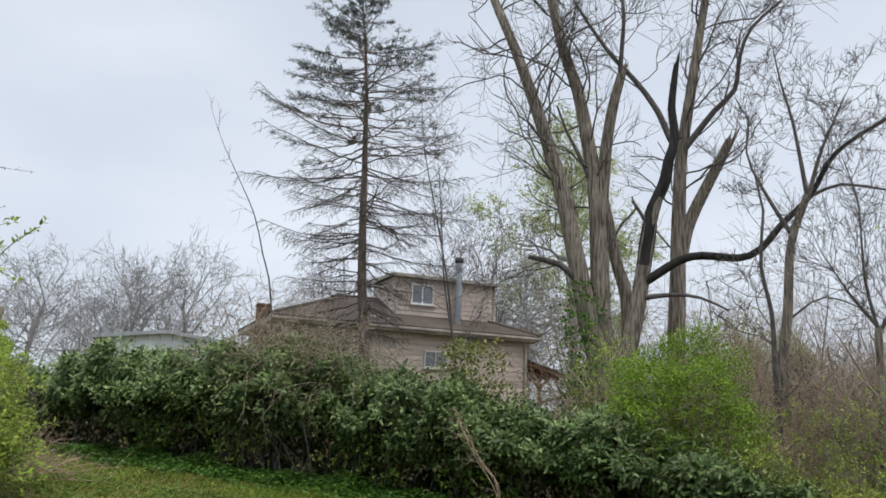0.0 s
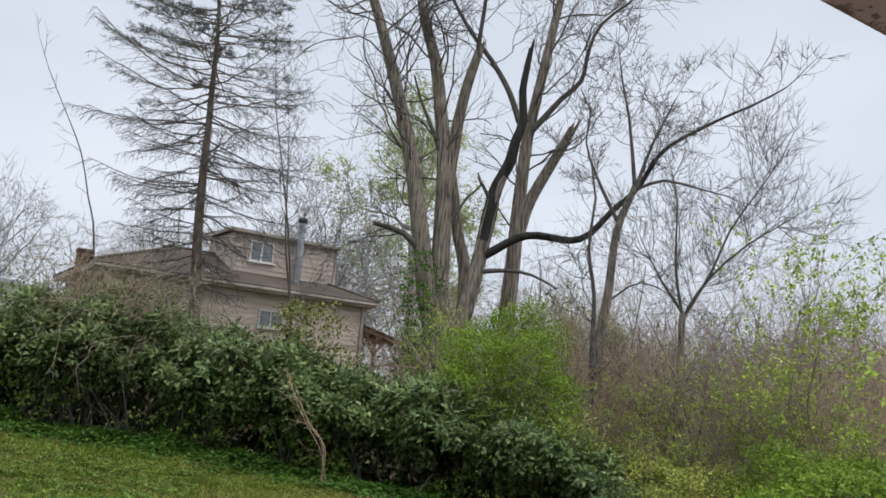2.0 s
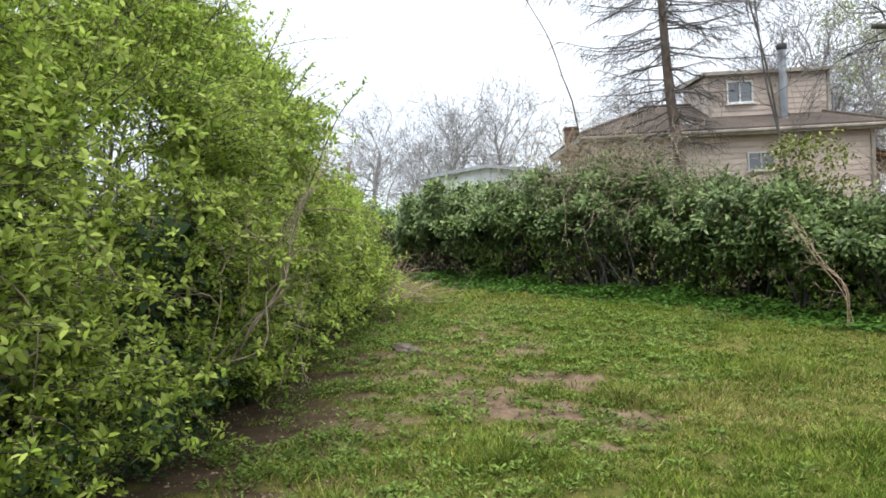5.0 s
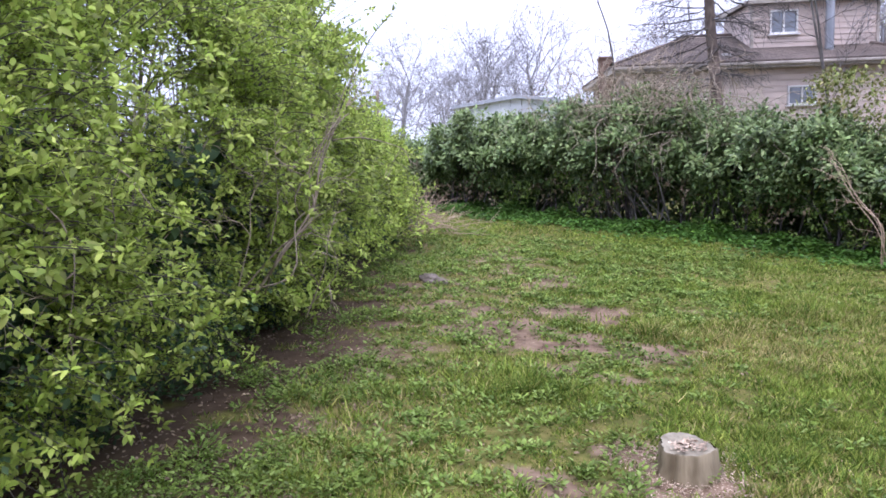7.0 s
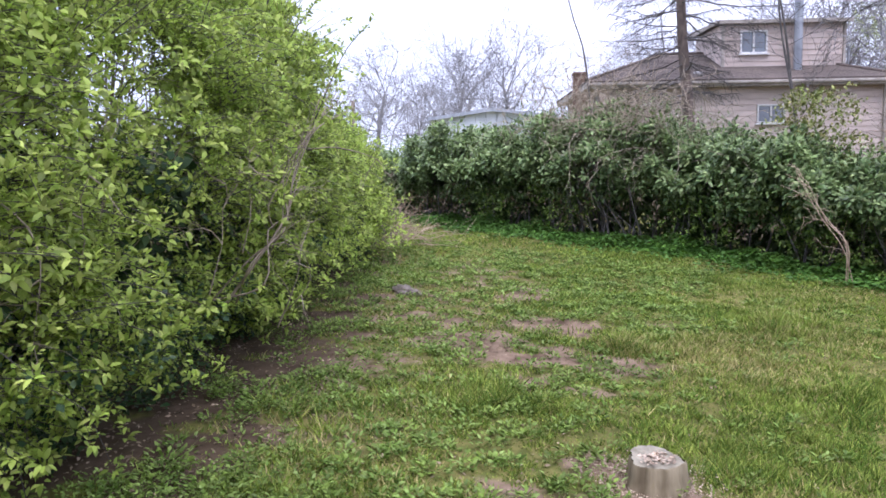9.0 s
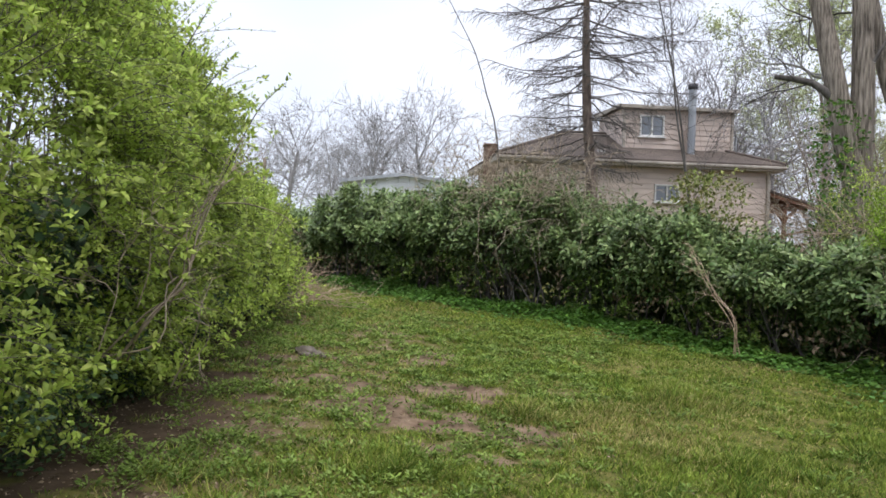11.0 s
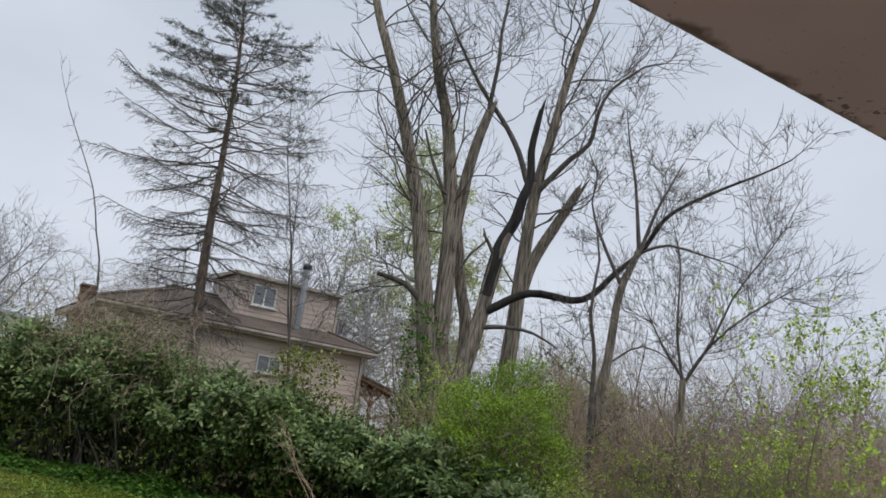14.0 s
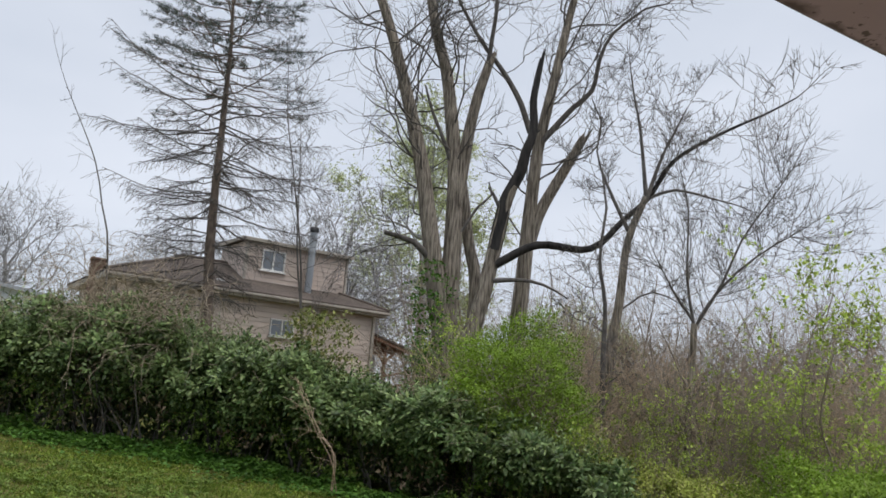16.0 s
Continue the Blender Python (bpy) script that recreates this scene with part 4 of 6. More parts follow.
    part("dead_foliage", leaves(p, rng.normal(size=p.shape) + np.array([0, -0.3, -0.6]), 0.06 + 0.06 * rng.random(len(p)), 0.5, 0.15), LITTER, hedge, "dead brown leaves caught in the hedge", kind="stuff")
    w = Wood()
    for k in range(120):
        t = rng.random()
        x, y, d, top = along_hedge(np.array([t]))
        q = 0.45 + rng.random() * 0.9
        px, py = float(x[0] - d[0, 1] * q), float(y[0] + d[0, 0] * q)
        w.branch((px, py, float(ground_z(px, py)) - 0.05), (rng.normal() * 0.25, rng.normal() * 0.2, 1), float(top[0]) * 0.75, 0.018 + 0.018 * rng.random(), 1, 0.25, 0.3, 3, spread=0.5)
    part("framework", w.mesh(), TWIG, hedge, "brown stems inside the hedge", kind="stuff")
    # fresh low growth in front of the stems
    n = 1500
    t, v = rng.random(n) * 0.97, 0.03 + 0.45 * rng.random(n)
    x, y, d, top = along_hedge(t)
    q = 0.05 + 0.5 * rng.random(n)
    px, py = x - d[:, 1] * q, y + d[:, 0] * q
    p = np.stack([px, py, ground_z(px, py) + v * top], -1)[wobble(np.stack([x, y, v * 2], -1), 1.7, 14.0) > 0.22]
    part("low_growth", sprays(p, rng.normal(size=p.shape) * 0.5 + np.array([0, -0.6, 0.6]), 0.32, 7, 0.075, 0.5, 0.2), WEED, hedge, "fresh yellow-green shoots low in the hedge", kind="stuff")
    # dry vines draped over the middle of the hedge
    w = Wood()
    for k in range(210):
        px = rng.normal(-3.5, 0.95)
        py = float(hedge_y(px)) + 0.25 + rng.random() * 1.0
        w.branch((px, py, float(ground_z(px, py)) + 1.8 + rng.random() * 1.3), (rng.normal() * 0.8, -0.3 + rng.normal() * 0.4, 0.8), 1.1 + 1.0 * rng.random(), 0.009, 1, 0.0, 1.3, 3, droop=1.7, end=0.5)
    part("vine_tangle", w.mesh(), TWIG_BROWN, hedge, "dry brown vines draped over the top", kind="stuff")
    # pale crooked stems that lean out of the hedge's foot
    w = Wood()
    for k in range(3):
        s = rng.normal(size=(4, 3)) * np.array([0.06, 0.05, 0.04])
        g = float(ground_z(1.15, 13.9)) - 0.05
        p, r = w.limb(np.array([(1.18, 13.9, g), (1.02, 13.9, g + 0.72), (0.80, 13.95, g + 1.15), (0.28, 14.1, g + 1.75)]) + s, 0.011 + 0.008 * rng.random(), 0.005, 0.06, 0.12, 0.06)
        w.shoots(p, r, 4, 0.45, 1, 0.3, 0.2, 0.9, 3, 1.2, droop=0.6, rmax=0.006, thin=0.004)
    part("leaning_stem_tangle", w.mesh(), TWIG_RED, hedge, "pale leaning stems", kind="stuff")


build_hedge()


# ---- tall spring-green shrubs on the lawn's edge ----
# centre, radius and crown height of each bush
BUSHES = [(-5.25, 1.9, 1.70, 4.6), (-6.25, 4.5, 2.05, 5.0), (-7.05, 6.9, 2.00, 4.55), (-7.65, 9.1, 1.65, 2.95), (-8.05, 11.5, 1.30, 2.25), (-8.9, 4.2, 2.1, 5.6), (-9.2, 7.6, 2.0, 4.3), (-5.3, 3.3, 1.30, 3.7), (-6.3, 5.9, 1.35, 3.6)]
SHRUBS = "tall shrubs along the lawn's edge"


def girth(v):
    """How wide a bush is at the share v of its height: drawn in at the foot, widest low, domed above."""
    return np.interp(v, [0, 0.07, 0.16, 0.30, 0.5, 0.7, 0.85, 0.95, 1.0], [0.58, 0.70, 0.88, 1.0, 0.98, 0.87, 0.68, 0.44, 0.12])


def bush_points(k, n, depth, low=0.0, power=1.0, thin=-0.2):
    """Places in the outer shell of bush k on the sides that face the lawn, the height share of each and the way out."""
    cx, cy, r, top = BUSHES[k]
    v, a = low + (1 - low) * rng.random(n) ** power, rng.random(n) * 2 * np.pi
    out = np.stack([np.cos(a), np.sin(a), 0 * a], -1)
    field = np.stack([cx + out[:, 0] * r, cy + out[:, 1] * r, v * top], -1)
    lump = 0.20 * wobble(field, 1.25, 1.0 + k) + 0.15 * wobble(field, 2.9, 3.0 + k)
    rad = r * girth(v) * (1 + lump) - rng.exponential(depth, n)
    p = np.stack([cx + out[:, 0] * rad, cy + out[:, 1] * rad, 0 * rad], -1)
    p[:, 2] = ground_z(p[:, 0], p[:, 1]) + 0.06 + v * top * (1 + 0.35 * lump)
    front = out[:, 0] * 0.75 - out[:, 1] * 0.66
    keep = (front > -0.45) & (0.8 * wobble(field, 2.3, 9.0) + 0.55 * wobble(field, 5.2, 2.0) + 0.5 * wobble(field, 12.0, 4.0) + 0.15 * rng.normal(size=n) > thin + np.interp(v, [0, 0.10, 0.28, 0.5, 1.0], [0.60, 0.44, 0.24, 0.06, -0.14]))
    for j, (ox, oy, orad, otop) in enumerate(BUSHES):
        if j != k:
            keep &= np.hypot(p[:, 0] - ox, p[:, 1] - oy) > orad * 0.72 * girth(np.clip(p[:, 2] / otop, 0, 1)) * (p[:, 2] < otop)
    return p[keep], v[keep], out[keep]


def build_bush(k, amount):
    cx, cy, r, top = BUSHES[k]
    label = "tall arching shrub in fresh spring-green leaf" if top > 4 else "lower spring-green shrub between taller ones" if top > 3.2 else "lower leafy shrub at the end of the row"
    root = thing("tall_shrub", (cx, cy, float(ground_z(cx, cy)) - 0.05), label, "shrub", SHRUBS)
    # arching shoots that end in tufts of larger leaves, tier over tier
    p, v, out = bush_points(k, int(4600 * amount), 0.07, 0.02, 0.95, -0.30)
    n = len(p)
    way = out * (0.95 - 0.5 * v)[:, None] + np.array([0.12, -0.1, 0]) + rng.normal(size=(n, 3)) * np.array([0.42, 0.42, 0.18])
    way[:, 2] += 0.12 + 0.75 * v ** 1.5
    face = np.stack([0.42 + 0.25 * v, -0.42 - 0.2 * v, 0.75 - 0.65 * v], -1)
    size = np.interp(math.hypot(cx, cy), [5.5, 9.5, 14], [0.044, 0.049, 0.056])
    leafy, sticks, ends = arching(p - out * 0.22, way, 0.50, 8, 4, size, 0.52, 0.42, True, face)
    tuft = whorls(ends, face + rng.normal(size=(n, 3)) * 0.25, 8, 0.03, size * 1.45, 0.44, 0.85, math.hypot(cx, cy) > 10)
    part("foliage", merge(leafy, tuft), PRIVET, root, kind="stuff")
    part("shoot_growth", sticks, TWIG, root, kind="stuff")
    # small side leaves between the tiers
    p, v, out = bush_points(k, int(3600 * amount), 0.14, 0.03, 1.0, -0.25)
    part("side_foliage", whorls(p, out * 0.4 + np.array([0.35, -0.35, 0.6]) + rng.normal(size=p.shape) * 0.35, 10, 0.11, 0.044, 0.52, 0.75, True), PRIVET, root, kind="stuff")
    # leaves deep inside; the low ones are coloured dark to stand for shade
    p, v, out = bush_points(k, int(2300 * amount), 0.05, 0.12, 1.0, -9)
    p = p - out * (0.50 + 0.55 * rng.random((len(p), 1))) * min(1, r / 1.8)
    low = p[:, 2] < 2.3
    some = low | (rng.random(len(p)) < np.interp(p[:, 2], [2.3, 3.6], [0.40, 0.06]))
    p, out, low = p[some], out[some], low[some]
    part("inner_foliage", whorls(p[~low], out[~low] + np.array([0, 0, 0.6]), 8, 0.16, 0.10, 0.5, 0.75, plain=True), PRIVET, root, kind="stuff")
    # darker leaf colour paints the shade in the shrub's lower inside
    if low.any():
        part("ivy", whorls(p[low], out[low] + np.array([0, 0, 0.3]), 8, 0.17, 0.13, 0.62, 0.75, plain=True), IVY_AND_SHADE, root, "dark leaves in place of the shade deep inside the shrub", kind="stuff")
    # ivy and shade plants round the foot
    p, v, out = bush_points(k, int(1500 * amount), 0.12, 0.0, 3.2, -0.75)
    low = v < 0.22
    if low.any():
        part("ivy_fringe", whorls(p[low] + out[low] * 0.22 * rng.random((low.sum(), 1)), np.array([0.5, -0.4, 0.6]) + rng.normal(size=(low.sum(), 3)) * 0.4, 9, 0.12, 0.06, 0.62, 0.75, True), IVY_AND_SHADE, root, "dark ivy round the shrub's foot", kind="stuff")
    # stems from the foot, some of them dead and bare
    w, dead = Wood(), Wood()
    p, v, out = bush_points(k, int(60 * amount), 0.1, 0.25, 1.6, -9)
    for j in range(len(p)):
        x, y = cx + out[j, 0] * r * 0.5 * rng.random(), cy + out[j, 1] * r * 0.5 * rng.random()
        a, e = np.array([x, y, float(ground_z(x, y)) - 0.05]), p[j] - out[j] * 0.12
        m = a * 0.5 + e * 0.5 + np.array([0, 0, 0.18 * top]) + rng.normal(size=3) * 0.15
        wood = dead if j % 3 == 0 else w
        c, rr = wood.limb([a, m, e], 0.012 + 0.012 * rng.random(), 0.004, 0.05, 0.22)
        wood.shoots(c, rr, 5, 0.38, 1, 0.4, 0.1, 0.9, 3, 0.9, droop=0.4, rmax=0.006, thin=0.003)
    part("framework", w.mesh(), TWIG_DIM, root, kind="stuff")
    if dead.v:
        part("dead_framework", dead.mesh(), TWIG_BROWN, root, "dry pale dead stems", kind="stuff")
    # long young shoots above the crown
    p, v, out = bush_points(k, int(150 * amount), 0.12, 0.72, 1.0, -9)
    way = out * 0.45 + np.array([0.1, 0, 0.9]) + rng.normal(size=p.shape) * 0.25
    leafy, sticks, ends = arching(p, way, 0.75, 9, 3, 0.042, 0.5, 0.25, True, np.tile([0.5, -0.4, 0.2], (len(p), 1)))
    part("top_foliage", leafy, PRIVET, root, kind="stuff")
    part("top_growth", sticks, TWIG, root, kind="stuff")
    return root


def build_shrubs():
    roots = [build_bush(k, a) for k, a in enumerate((1.4, 1.5, 1.4, 0.9, 0.6, 0.18, 0.25, 0.8, 0.8))]
    # leafy whips that reach out against the sky
    for pts in ([(-5.5, 6.8, 3.6), (-5.25, 6.95, 4.2), (-5.0, 7.0, 4.62)], [(-5.3, 7.3, 2.2), (-5.1, 7.45, 2.75), (-4.93, 7.53, 3.17), (-4.72, 7.62, 3.6), (-4.51, 7.79, 3.9)],
                [(-5.3, 6.9, 3.3), (-5.0, 7.05, 3.8), (-4.8, 7.12, 4.05)], [(-5.4, 6.2, 4.2), (-5.25, 6.2, 4.65), (-5.15, 6.2, 4.95)]):
        w = Wood()
        c, r = w.limb(pts, 0.014, 0.005, 0, 0.10)
        whip = part("whip", w.mesh(), TWIG, roots[2], "thin whip against the sky")
        pick = [i for i in range(len(c) // 3, len(c)) if i % 2 or i > len(c) - 4]
        part("whip_foliage", sprays(c[pick], c[pick] - c[[i - 1 for i in pick]] + rng.normal(size=(len(pick), 3)) * 0.02, 0.14, 8, 0.066, 0.5, 0.1), PRIVET, whip, kind="stuff")
    # pale bent limbs that show in front of the leaves
    for pts, r in (([(-4.40, 4.98, 1.0), (-4.08, 5.02, 1.38), (-4.02, 5.18, 1.58), (-3.98, 5.32, 1.78), (-4.05, 5.5, 2.05), (-4.05, 5.75, 2.40), (-4.0, 6.05, 2.75)], 0.026), ([(-4.06, 5.25, 1.66), (-4.10, 5.22, 1.85), (-4.02, 5.35, 2.12), (-3.95, 5.45, 2.35)], 0.018),
                   ([(-4.02, 5.75, 2.36), (-3.92, 6.1, 2.38), (-3.86, 6.6, 2.30), (-3.9, 7.0, 2.2)], 0.012), ([(-3.75, 2.95, 1.4), (-3.68, 2.98, 1.75), (-3.72, 2.98, 2.0), (-3.68, 3.1, 2.26)], 0.010), ([(-3.92, 4.66, 1.5), (-3.84, 4.66, 1.80), (-3.88, 4.68, 2.1), (-3.84, 4.66, 2.4)], 0.011),
                   ([(-4.0, 4.35, 1.2), (-3.90, 4.39, 1.6), (-3.92, 4.4, 1.86), (-3.84, 4.42, 2.05)], 0.010), ([(-3.5, 2.38, 2.0), (-3.42, 2.44, 1.88), (-3.40, 2.48, 1.7), (-3.46, 2.5, 1.4)], 0.010), ([(-4.25, 5.5, 0.7), (-4.0, 5.5, 1.2), (-3.95, 5.48, 1.55)], 0.013)):
        w = Wood()
        for e in range(4 if r > 0.02 else 2 if r > 0.012 else 1):
            bend = np.array(pts) + rng.normal(size=(len(pts), 3)) * (0.0 if e == 0 else 0.09)
            p, rr = w.limb(bend, r * (0.62 if e == 0 else 0.38), r * 0.22, 0.06, 0.10, 0.05)
            w.shoots(p, rr, 3, 0.4, 1, 0.25, 0.1, 0.9, 3, 1.1, droop=0.9, rmax=0.006, thin=0.003)
        part("bare_limb", w.mesh(), TWIG_BROWN, roots[0] if pts[0][1] < 3.5 else roots[1], "pale bare limb")


build_shrubs()


# ---- trees ----
def tree(name, foot, label, group="", kind=""):
    foot = (foot[0], foot[1], min(foot[2], float(ground_z(foot[0], foot[1]))) - 0.1)
    return thing(name, foot, label, "tree", group, kind), foot


def build_conifer():
    z0 = float(ground_z(-2.3, 22.9)) - 0.1
    t, foot = tree("conifer", (-2.3, 22.9, z0), "tall thinning conifer, bare below and needled above")
    w = Wood()
    p, r = w.limb([(-2.30, 22.9, z0), (-2.55, 22.88, 4.23), (-2.76, 22.86, 6.6), (-2.85, 22.86, 9.42), (-2.95, 22.85, 12.2), (-3.12, 22.83, 14.3), (-3.33, 22.82, 16.15)], 0.205, 0.016, 0.04, 0.3)
    part("trunk", w.mesh(), BARK_PINE, t, smooth=True)
    live, dead, tufts, ways = Wood(), Wood(), [], []
    z, turn = 4.5, 0.0
    while z < 16.05:
        c = np.array([np.interp(z, p[:, 2], p[:, 0]), np.interp(z, p[:, 2], p[:, 1]), z])
        full = np.interp(z, [4.5, 5.5, 6.5, 8.0, 9.6, 11.2, 12.6, 13.6, 14.7, 15.5, 16.1], [2.2, 2.6, 3.0, 3.5, 4.05, 3.6, 3.0, 2.6, 1.7, 0.85, 0.15])
        alive = z > 10.4
        turn += 1.1
        for k in range(7 if z > 8 else 6):
            a = turn + k * 2 * np.pi / (7 if z > 8 else 6) + rng.normal() * 0.4
            out = np.array([np.cos(a), np.sin(a), 0.0])
            reach = full * (0.50 + 0.55 * rng.random() ** 0.8)
            rise = np.interp(z, [5, 8, 10, 12, 14, 16], [-0.12, -0.06, 0.02, 0.12, 0.28, 0.6]) + rng.normal() * (0.07 if alive else 0.13)
            sag = np.interp(z, [5, 10, 13, 16], [0.02, 0.06, 0.06, 0.0]) * rng.random() * 1.6
            n = max(5, int(reach / 0.28))
            s = np.linspace(0, 1, n)[:, None]
            side = np.cross(out, (0, 0, 1))
            pts = c + out * reach * s + side * reach * 0.10 * rng.normal() * s ** 2 + np.array([0, 0, 1.0]) * reach * (rise * s - sag * np.sin(np.pi * s) + 0.06 * s ** 3)
            pts[1:] += rng.normal(size=(n - 1, 3)) * 0.022
            pts[:, 2] += rng.normal() * 0.17
            wood = live if alive else dead
            wood.tube(pts, np.linspace(0.030, 0.008, n) * (0.5 + 0.5 * reach / 4))
            m = int(reach * (6.5 if alive else 6.5)) + 2
            for j in range(m):
                f = 0.16 + 0.83 * (j + rng.random()) / m
                i = min(n - 2, int(f * (n - 1)))
                q = pts[i] + (pts[i + 1] - pts[i]) * (f * (n - 1) - i)
                way = out * 0.9 + side * (1 if j % 2 else -1) * 0.75 + np.array([0, 0, rng.normal() * 0.16 + (0.10 if alive else -0.12)])
                ln = (0.22 + 0.55 * (1 - f)) * min(1.25, reach * 0.42) * (0.55 + 0.7 * rng.random())
                e = 5
                u = np.linspace(0, 1, e)[:, None]
                tw = q + (way / np.linalg.norm(way)) * ln * u + out * ln * 0.25 * u ** 2 + rng.normal(size=(e, 3)) * 0.018
                tw[:, 2] -= (0.30 if not alive else 0.02) * ln * u[:, 0] ** 2
                wood.tube(tw, np.linspace(0.0075, 0.0045, e))
                if not alive:
                    for _ in range(1 if j % 2 else 2):
                        b = tw[2 if _ else 3]
                        hang = np.array([out[0] * 0.4 + rng.normal() * 0.4, out[1] * 0.4 + rng.normal() * 0.4, -0.45 + rng.normal() * 0.3])
                        dead.tube(np.array([b, b + hang * 0.18, b + hang * 0.36 + np.array([0, 0, -0.04])]), [0.006, 0.0055, 0.005])
                green = np.interp(z, [10.2, 11.2, 12.5, 16], [0.25, 0.62, 0.82, 0.98]) * np.interp(f, [0.2, 0.5, 1.0], [0.15, 0.75, 1.15])
                if alive and rng.random() < green:
                    for u in np.arange(0.3, 1.06, 0.10):
                        tufts.append(q + (tw[-1] - q) * u)
                        ways.append(way + rng.normal(size=3) * 0.5 + np.array([0, 0, 0.30]))
            if alive:
                for u in (0.8, 0.86, 0.92, 0.98):
                    tufts.append(c + (pts[-1] - c) * u)
                    ways.append(out + rng.normal(size=3) * 0.45 + np.array([0, 0, 0.3]))
        z += 0.40 + 0.10 * rng.random()
    part("live_crown", live.mesh(), BARK_PINE, t, kind="stuff")
    part("dead_crown", dead.mesh(), TWIG, t, "bare dead lower branches", kind="stuff")
    part("needle_foliage", sprays(np.array(tufts), np.array(ways), 0.17, 7, 0.080, 0.24, 0.05, plain=True), NEEDLE, t, kind="stuff")


build_conifer()


def stem(t, name, pts, r0, r1, knots=0.035, step=0.35, power=1.0, mat=None, label=""):
    """One stem or limb as a part of its tree. Returns its places and radii."""
    w = Wood()
    p, r = w.limb(pts, r0, r1, knots, step, 0.0, power)
    part(name, w.mesh(), mat or BARK, t, label, smooth=True)
    return p, r


def build_locusts():
    # the twin-stemmed tree with a long side limb to the left
    gz = lambda x, y: float(ground_z(x, y)) - 0.15
    t, _ = tree("locust_tree", (4.26, 19.70, 0.12), "tall bare locust tree with several grey-brown stems")
    tw = Wood()
    p, r = stem(t, "trunk", [(4.25, 19.6, gz(4.2, 19.6)), (4.10, 19.60, 3.22), (3.79, 19.62, 4.74), (3.31, 19.70, 7.26), (2.83, 19.77, 9.25), (2.30, 19.84, 10.98), (1.74, 19.90, 12.66), (1.09, 19.95, 14.24), (0.59, 20.00, 16.03), (0.22, 20.10, 18.22)], 0.37, 0.07, 0.035, 0.35, 0.8)
    tw.shoots(p, r, 28, 3.0, 2, 0.36, 0.35, kids=4, wild=0.8, thin=0.0075)
    p2, r2 = stem(t, "trunk", [(4.1, 19.87, gz(4.1, 19.9)), (4.17, 19.85, 4.80), (4.13, 19.84, 7.33), (3.94, 19.87, 9.32), (3.58, 19.93, 11.42), (3.19, 20.00, 12.70), (2.79, 20.05, 14.49), (2.53, 20.10, 16.49), (2.31, 20.10, 18.58)], 0.38, 0.07, 0.035, 0.35, 0.8)
    tw.shoots(p2, r2, 25, 3.0, 2, 0.38, 0.35, kids=4, wild=0.8, thin=0.0075)
    p3, r3 = stem(t, "trunk", [(4.16, 19.84, 7.53), (4.36, 19.78, 9.54), (4.56, 19.72, 10.84), (4.80, 19.65, 11.80)], 0.20, 0.13, 0.05, 0.3, 1.0)
    bk = Wood()
    bk.shards(p3, r3)
    part("broken_end", bk.mesh(), BARK, t)
    p3, r3 = tw.limb([(4.74, 19.66, 11.55), (4.87, 19.62, 13.45), (4.92, 19.60, 14.96), (5.05, 19.50, 17.36)], 0.075, 0.03, 0.02, 0.35, 0.08)
    tw.shoots(p3, r3, 16, 2.5, 2, 0.1, 0.35, kids=4, thin=0.009)
    p4, r4 = tw.limb([(4.12, 19.82, 8.13), (3.70, 19.75, 9.12), (3.22, 19.75, 10.10), (2.96, 19.70, 10.80)], 0.08, 0.03, 0.02)
    stem(t, "trunk", [(4.75, 20.2, gz(4.75, 20.2)), (5.02, 20.17, 4.71), (4.71, 20.23, 6.46), (4.54, 20.26, 7.45), (4.30, 20.31, 8.63)], 0.24, 0.14, 0.03, 0.35, 1.0)
    p5, r5 = tw.limb([(3.52, 19.60, 5.71), (3.01, 19.55, 6.13), (2.18, 19.60, 6.32)], 0.11, 0.06, 0.03)
    tw.shoots(p5, r5, 5, 1.9, 3, 0.5, 0.35)
    tw.shoots(p, r, 5, 3.0, 2, 0.25, 0.1)
    part("crown", tw.mesh(), TWIG, t, kind="stuff")
    # ivy round the foot
    n = 380
    z = 1.0 + 4.6 * rng.random(n) ** 1.4
    a = rng.random(n) * 6.28
    c = np.stack([np.interp(z, [1, 3.1, 5.6], [4.2, 4.1, 3.7]) - 0.25 + 0.5 * np.cos(a) * rng.random(n), 19.55 + 0.45 * np.sin(a), z], -1)
    part("ivy", sprays(c, np.stack([np.cos(a) - 0.4, np.sin(a) - 0.6, 0.2 + 0 * a], -1), 0.35, 6, 0.10, 0.75, 0.3), COVER, t, "ivy climbing the foot of the stem", kind="stuff")

    t, _ = tree("locust_tree", (4.56, 19.00, 0.13), "bare locust with a blackened stem and long side limb")
    tw, bl = Wood(), Wood()
    stem(t, "trunk", [(4.25, 19.05, gz(4.3, 19.0)), (4.44, 19.00, 2.73), (4.84, 18.87, 4.40), (5.08, 18.80, 5.87), (5.27, 18.73, 7.11), (5.46, 18.68, 7.85)], 0.30, 0.155, 0.05, 0.35, 1.0)
    pb, rb = bl.limb([(5.10, 18.79, 6.0), (5.24, 18.73, 6.96), (5.34, 18.70, 7.56), (5.63, 18.63, 8.25), (5.74, 18.56, 8.85), (5.92, 18.52, 9.50), (5.86, 18.49, 10.3), (5.93, 18.46, 11.0), (6.02, 18.46, 11.6)], 0.195, 0.07, 0.12, 0.15)
    bl.shards(pb, rb)
    bl.limb([(5.90, 18.50, 9.35), (6.10, 18.50, 9.5)], 0.06, 0.02, 0.05, 0.1)
    bl.limb([(5.89, 18.50, 10.78), (5.99, 18.50, 11.19), (6.06, 18.50, 11.39)], 0.07, 0.02, 0.05, 0.1)
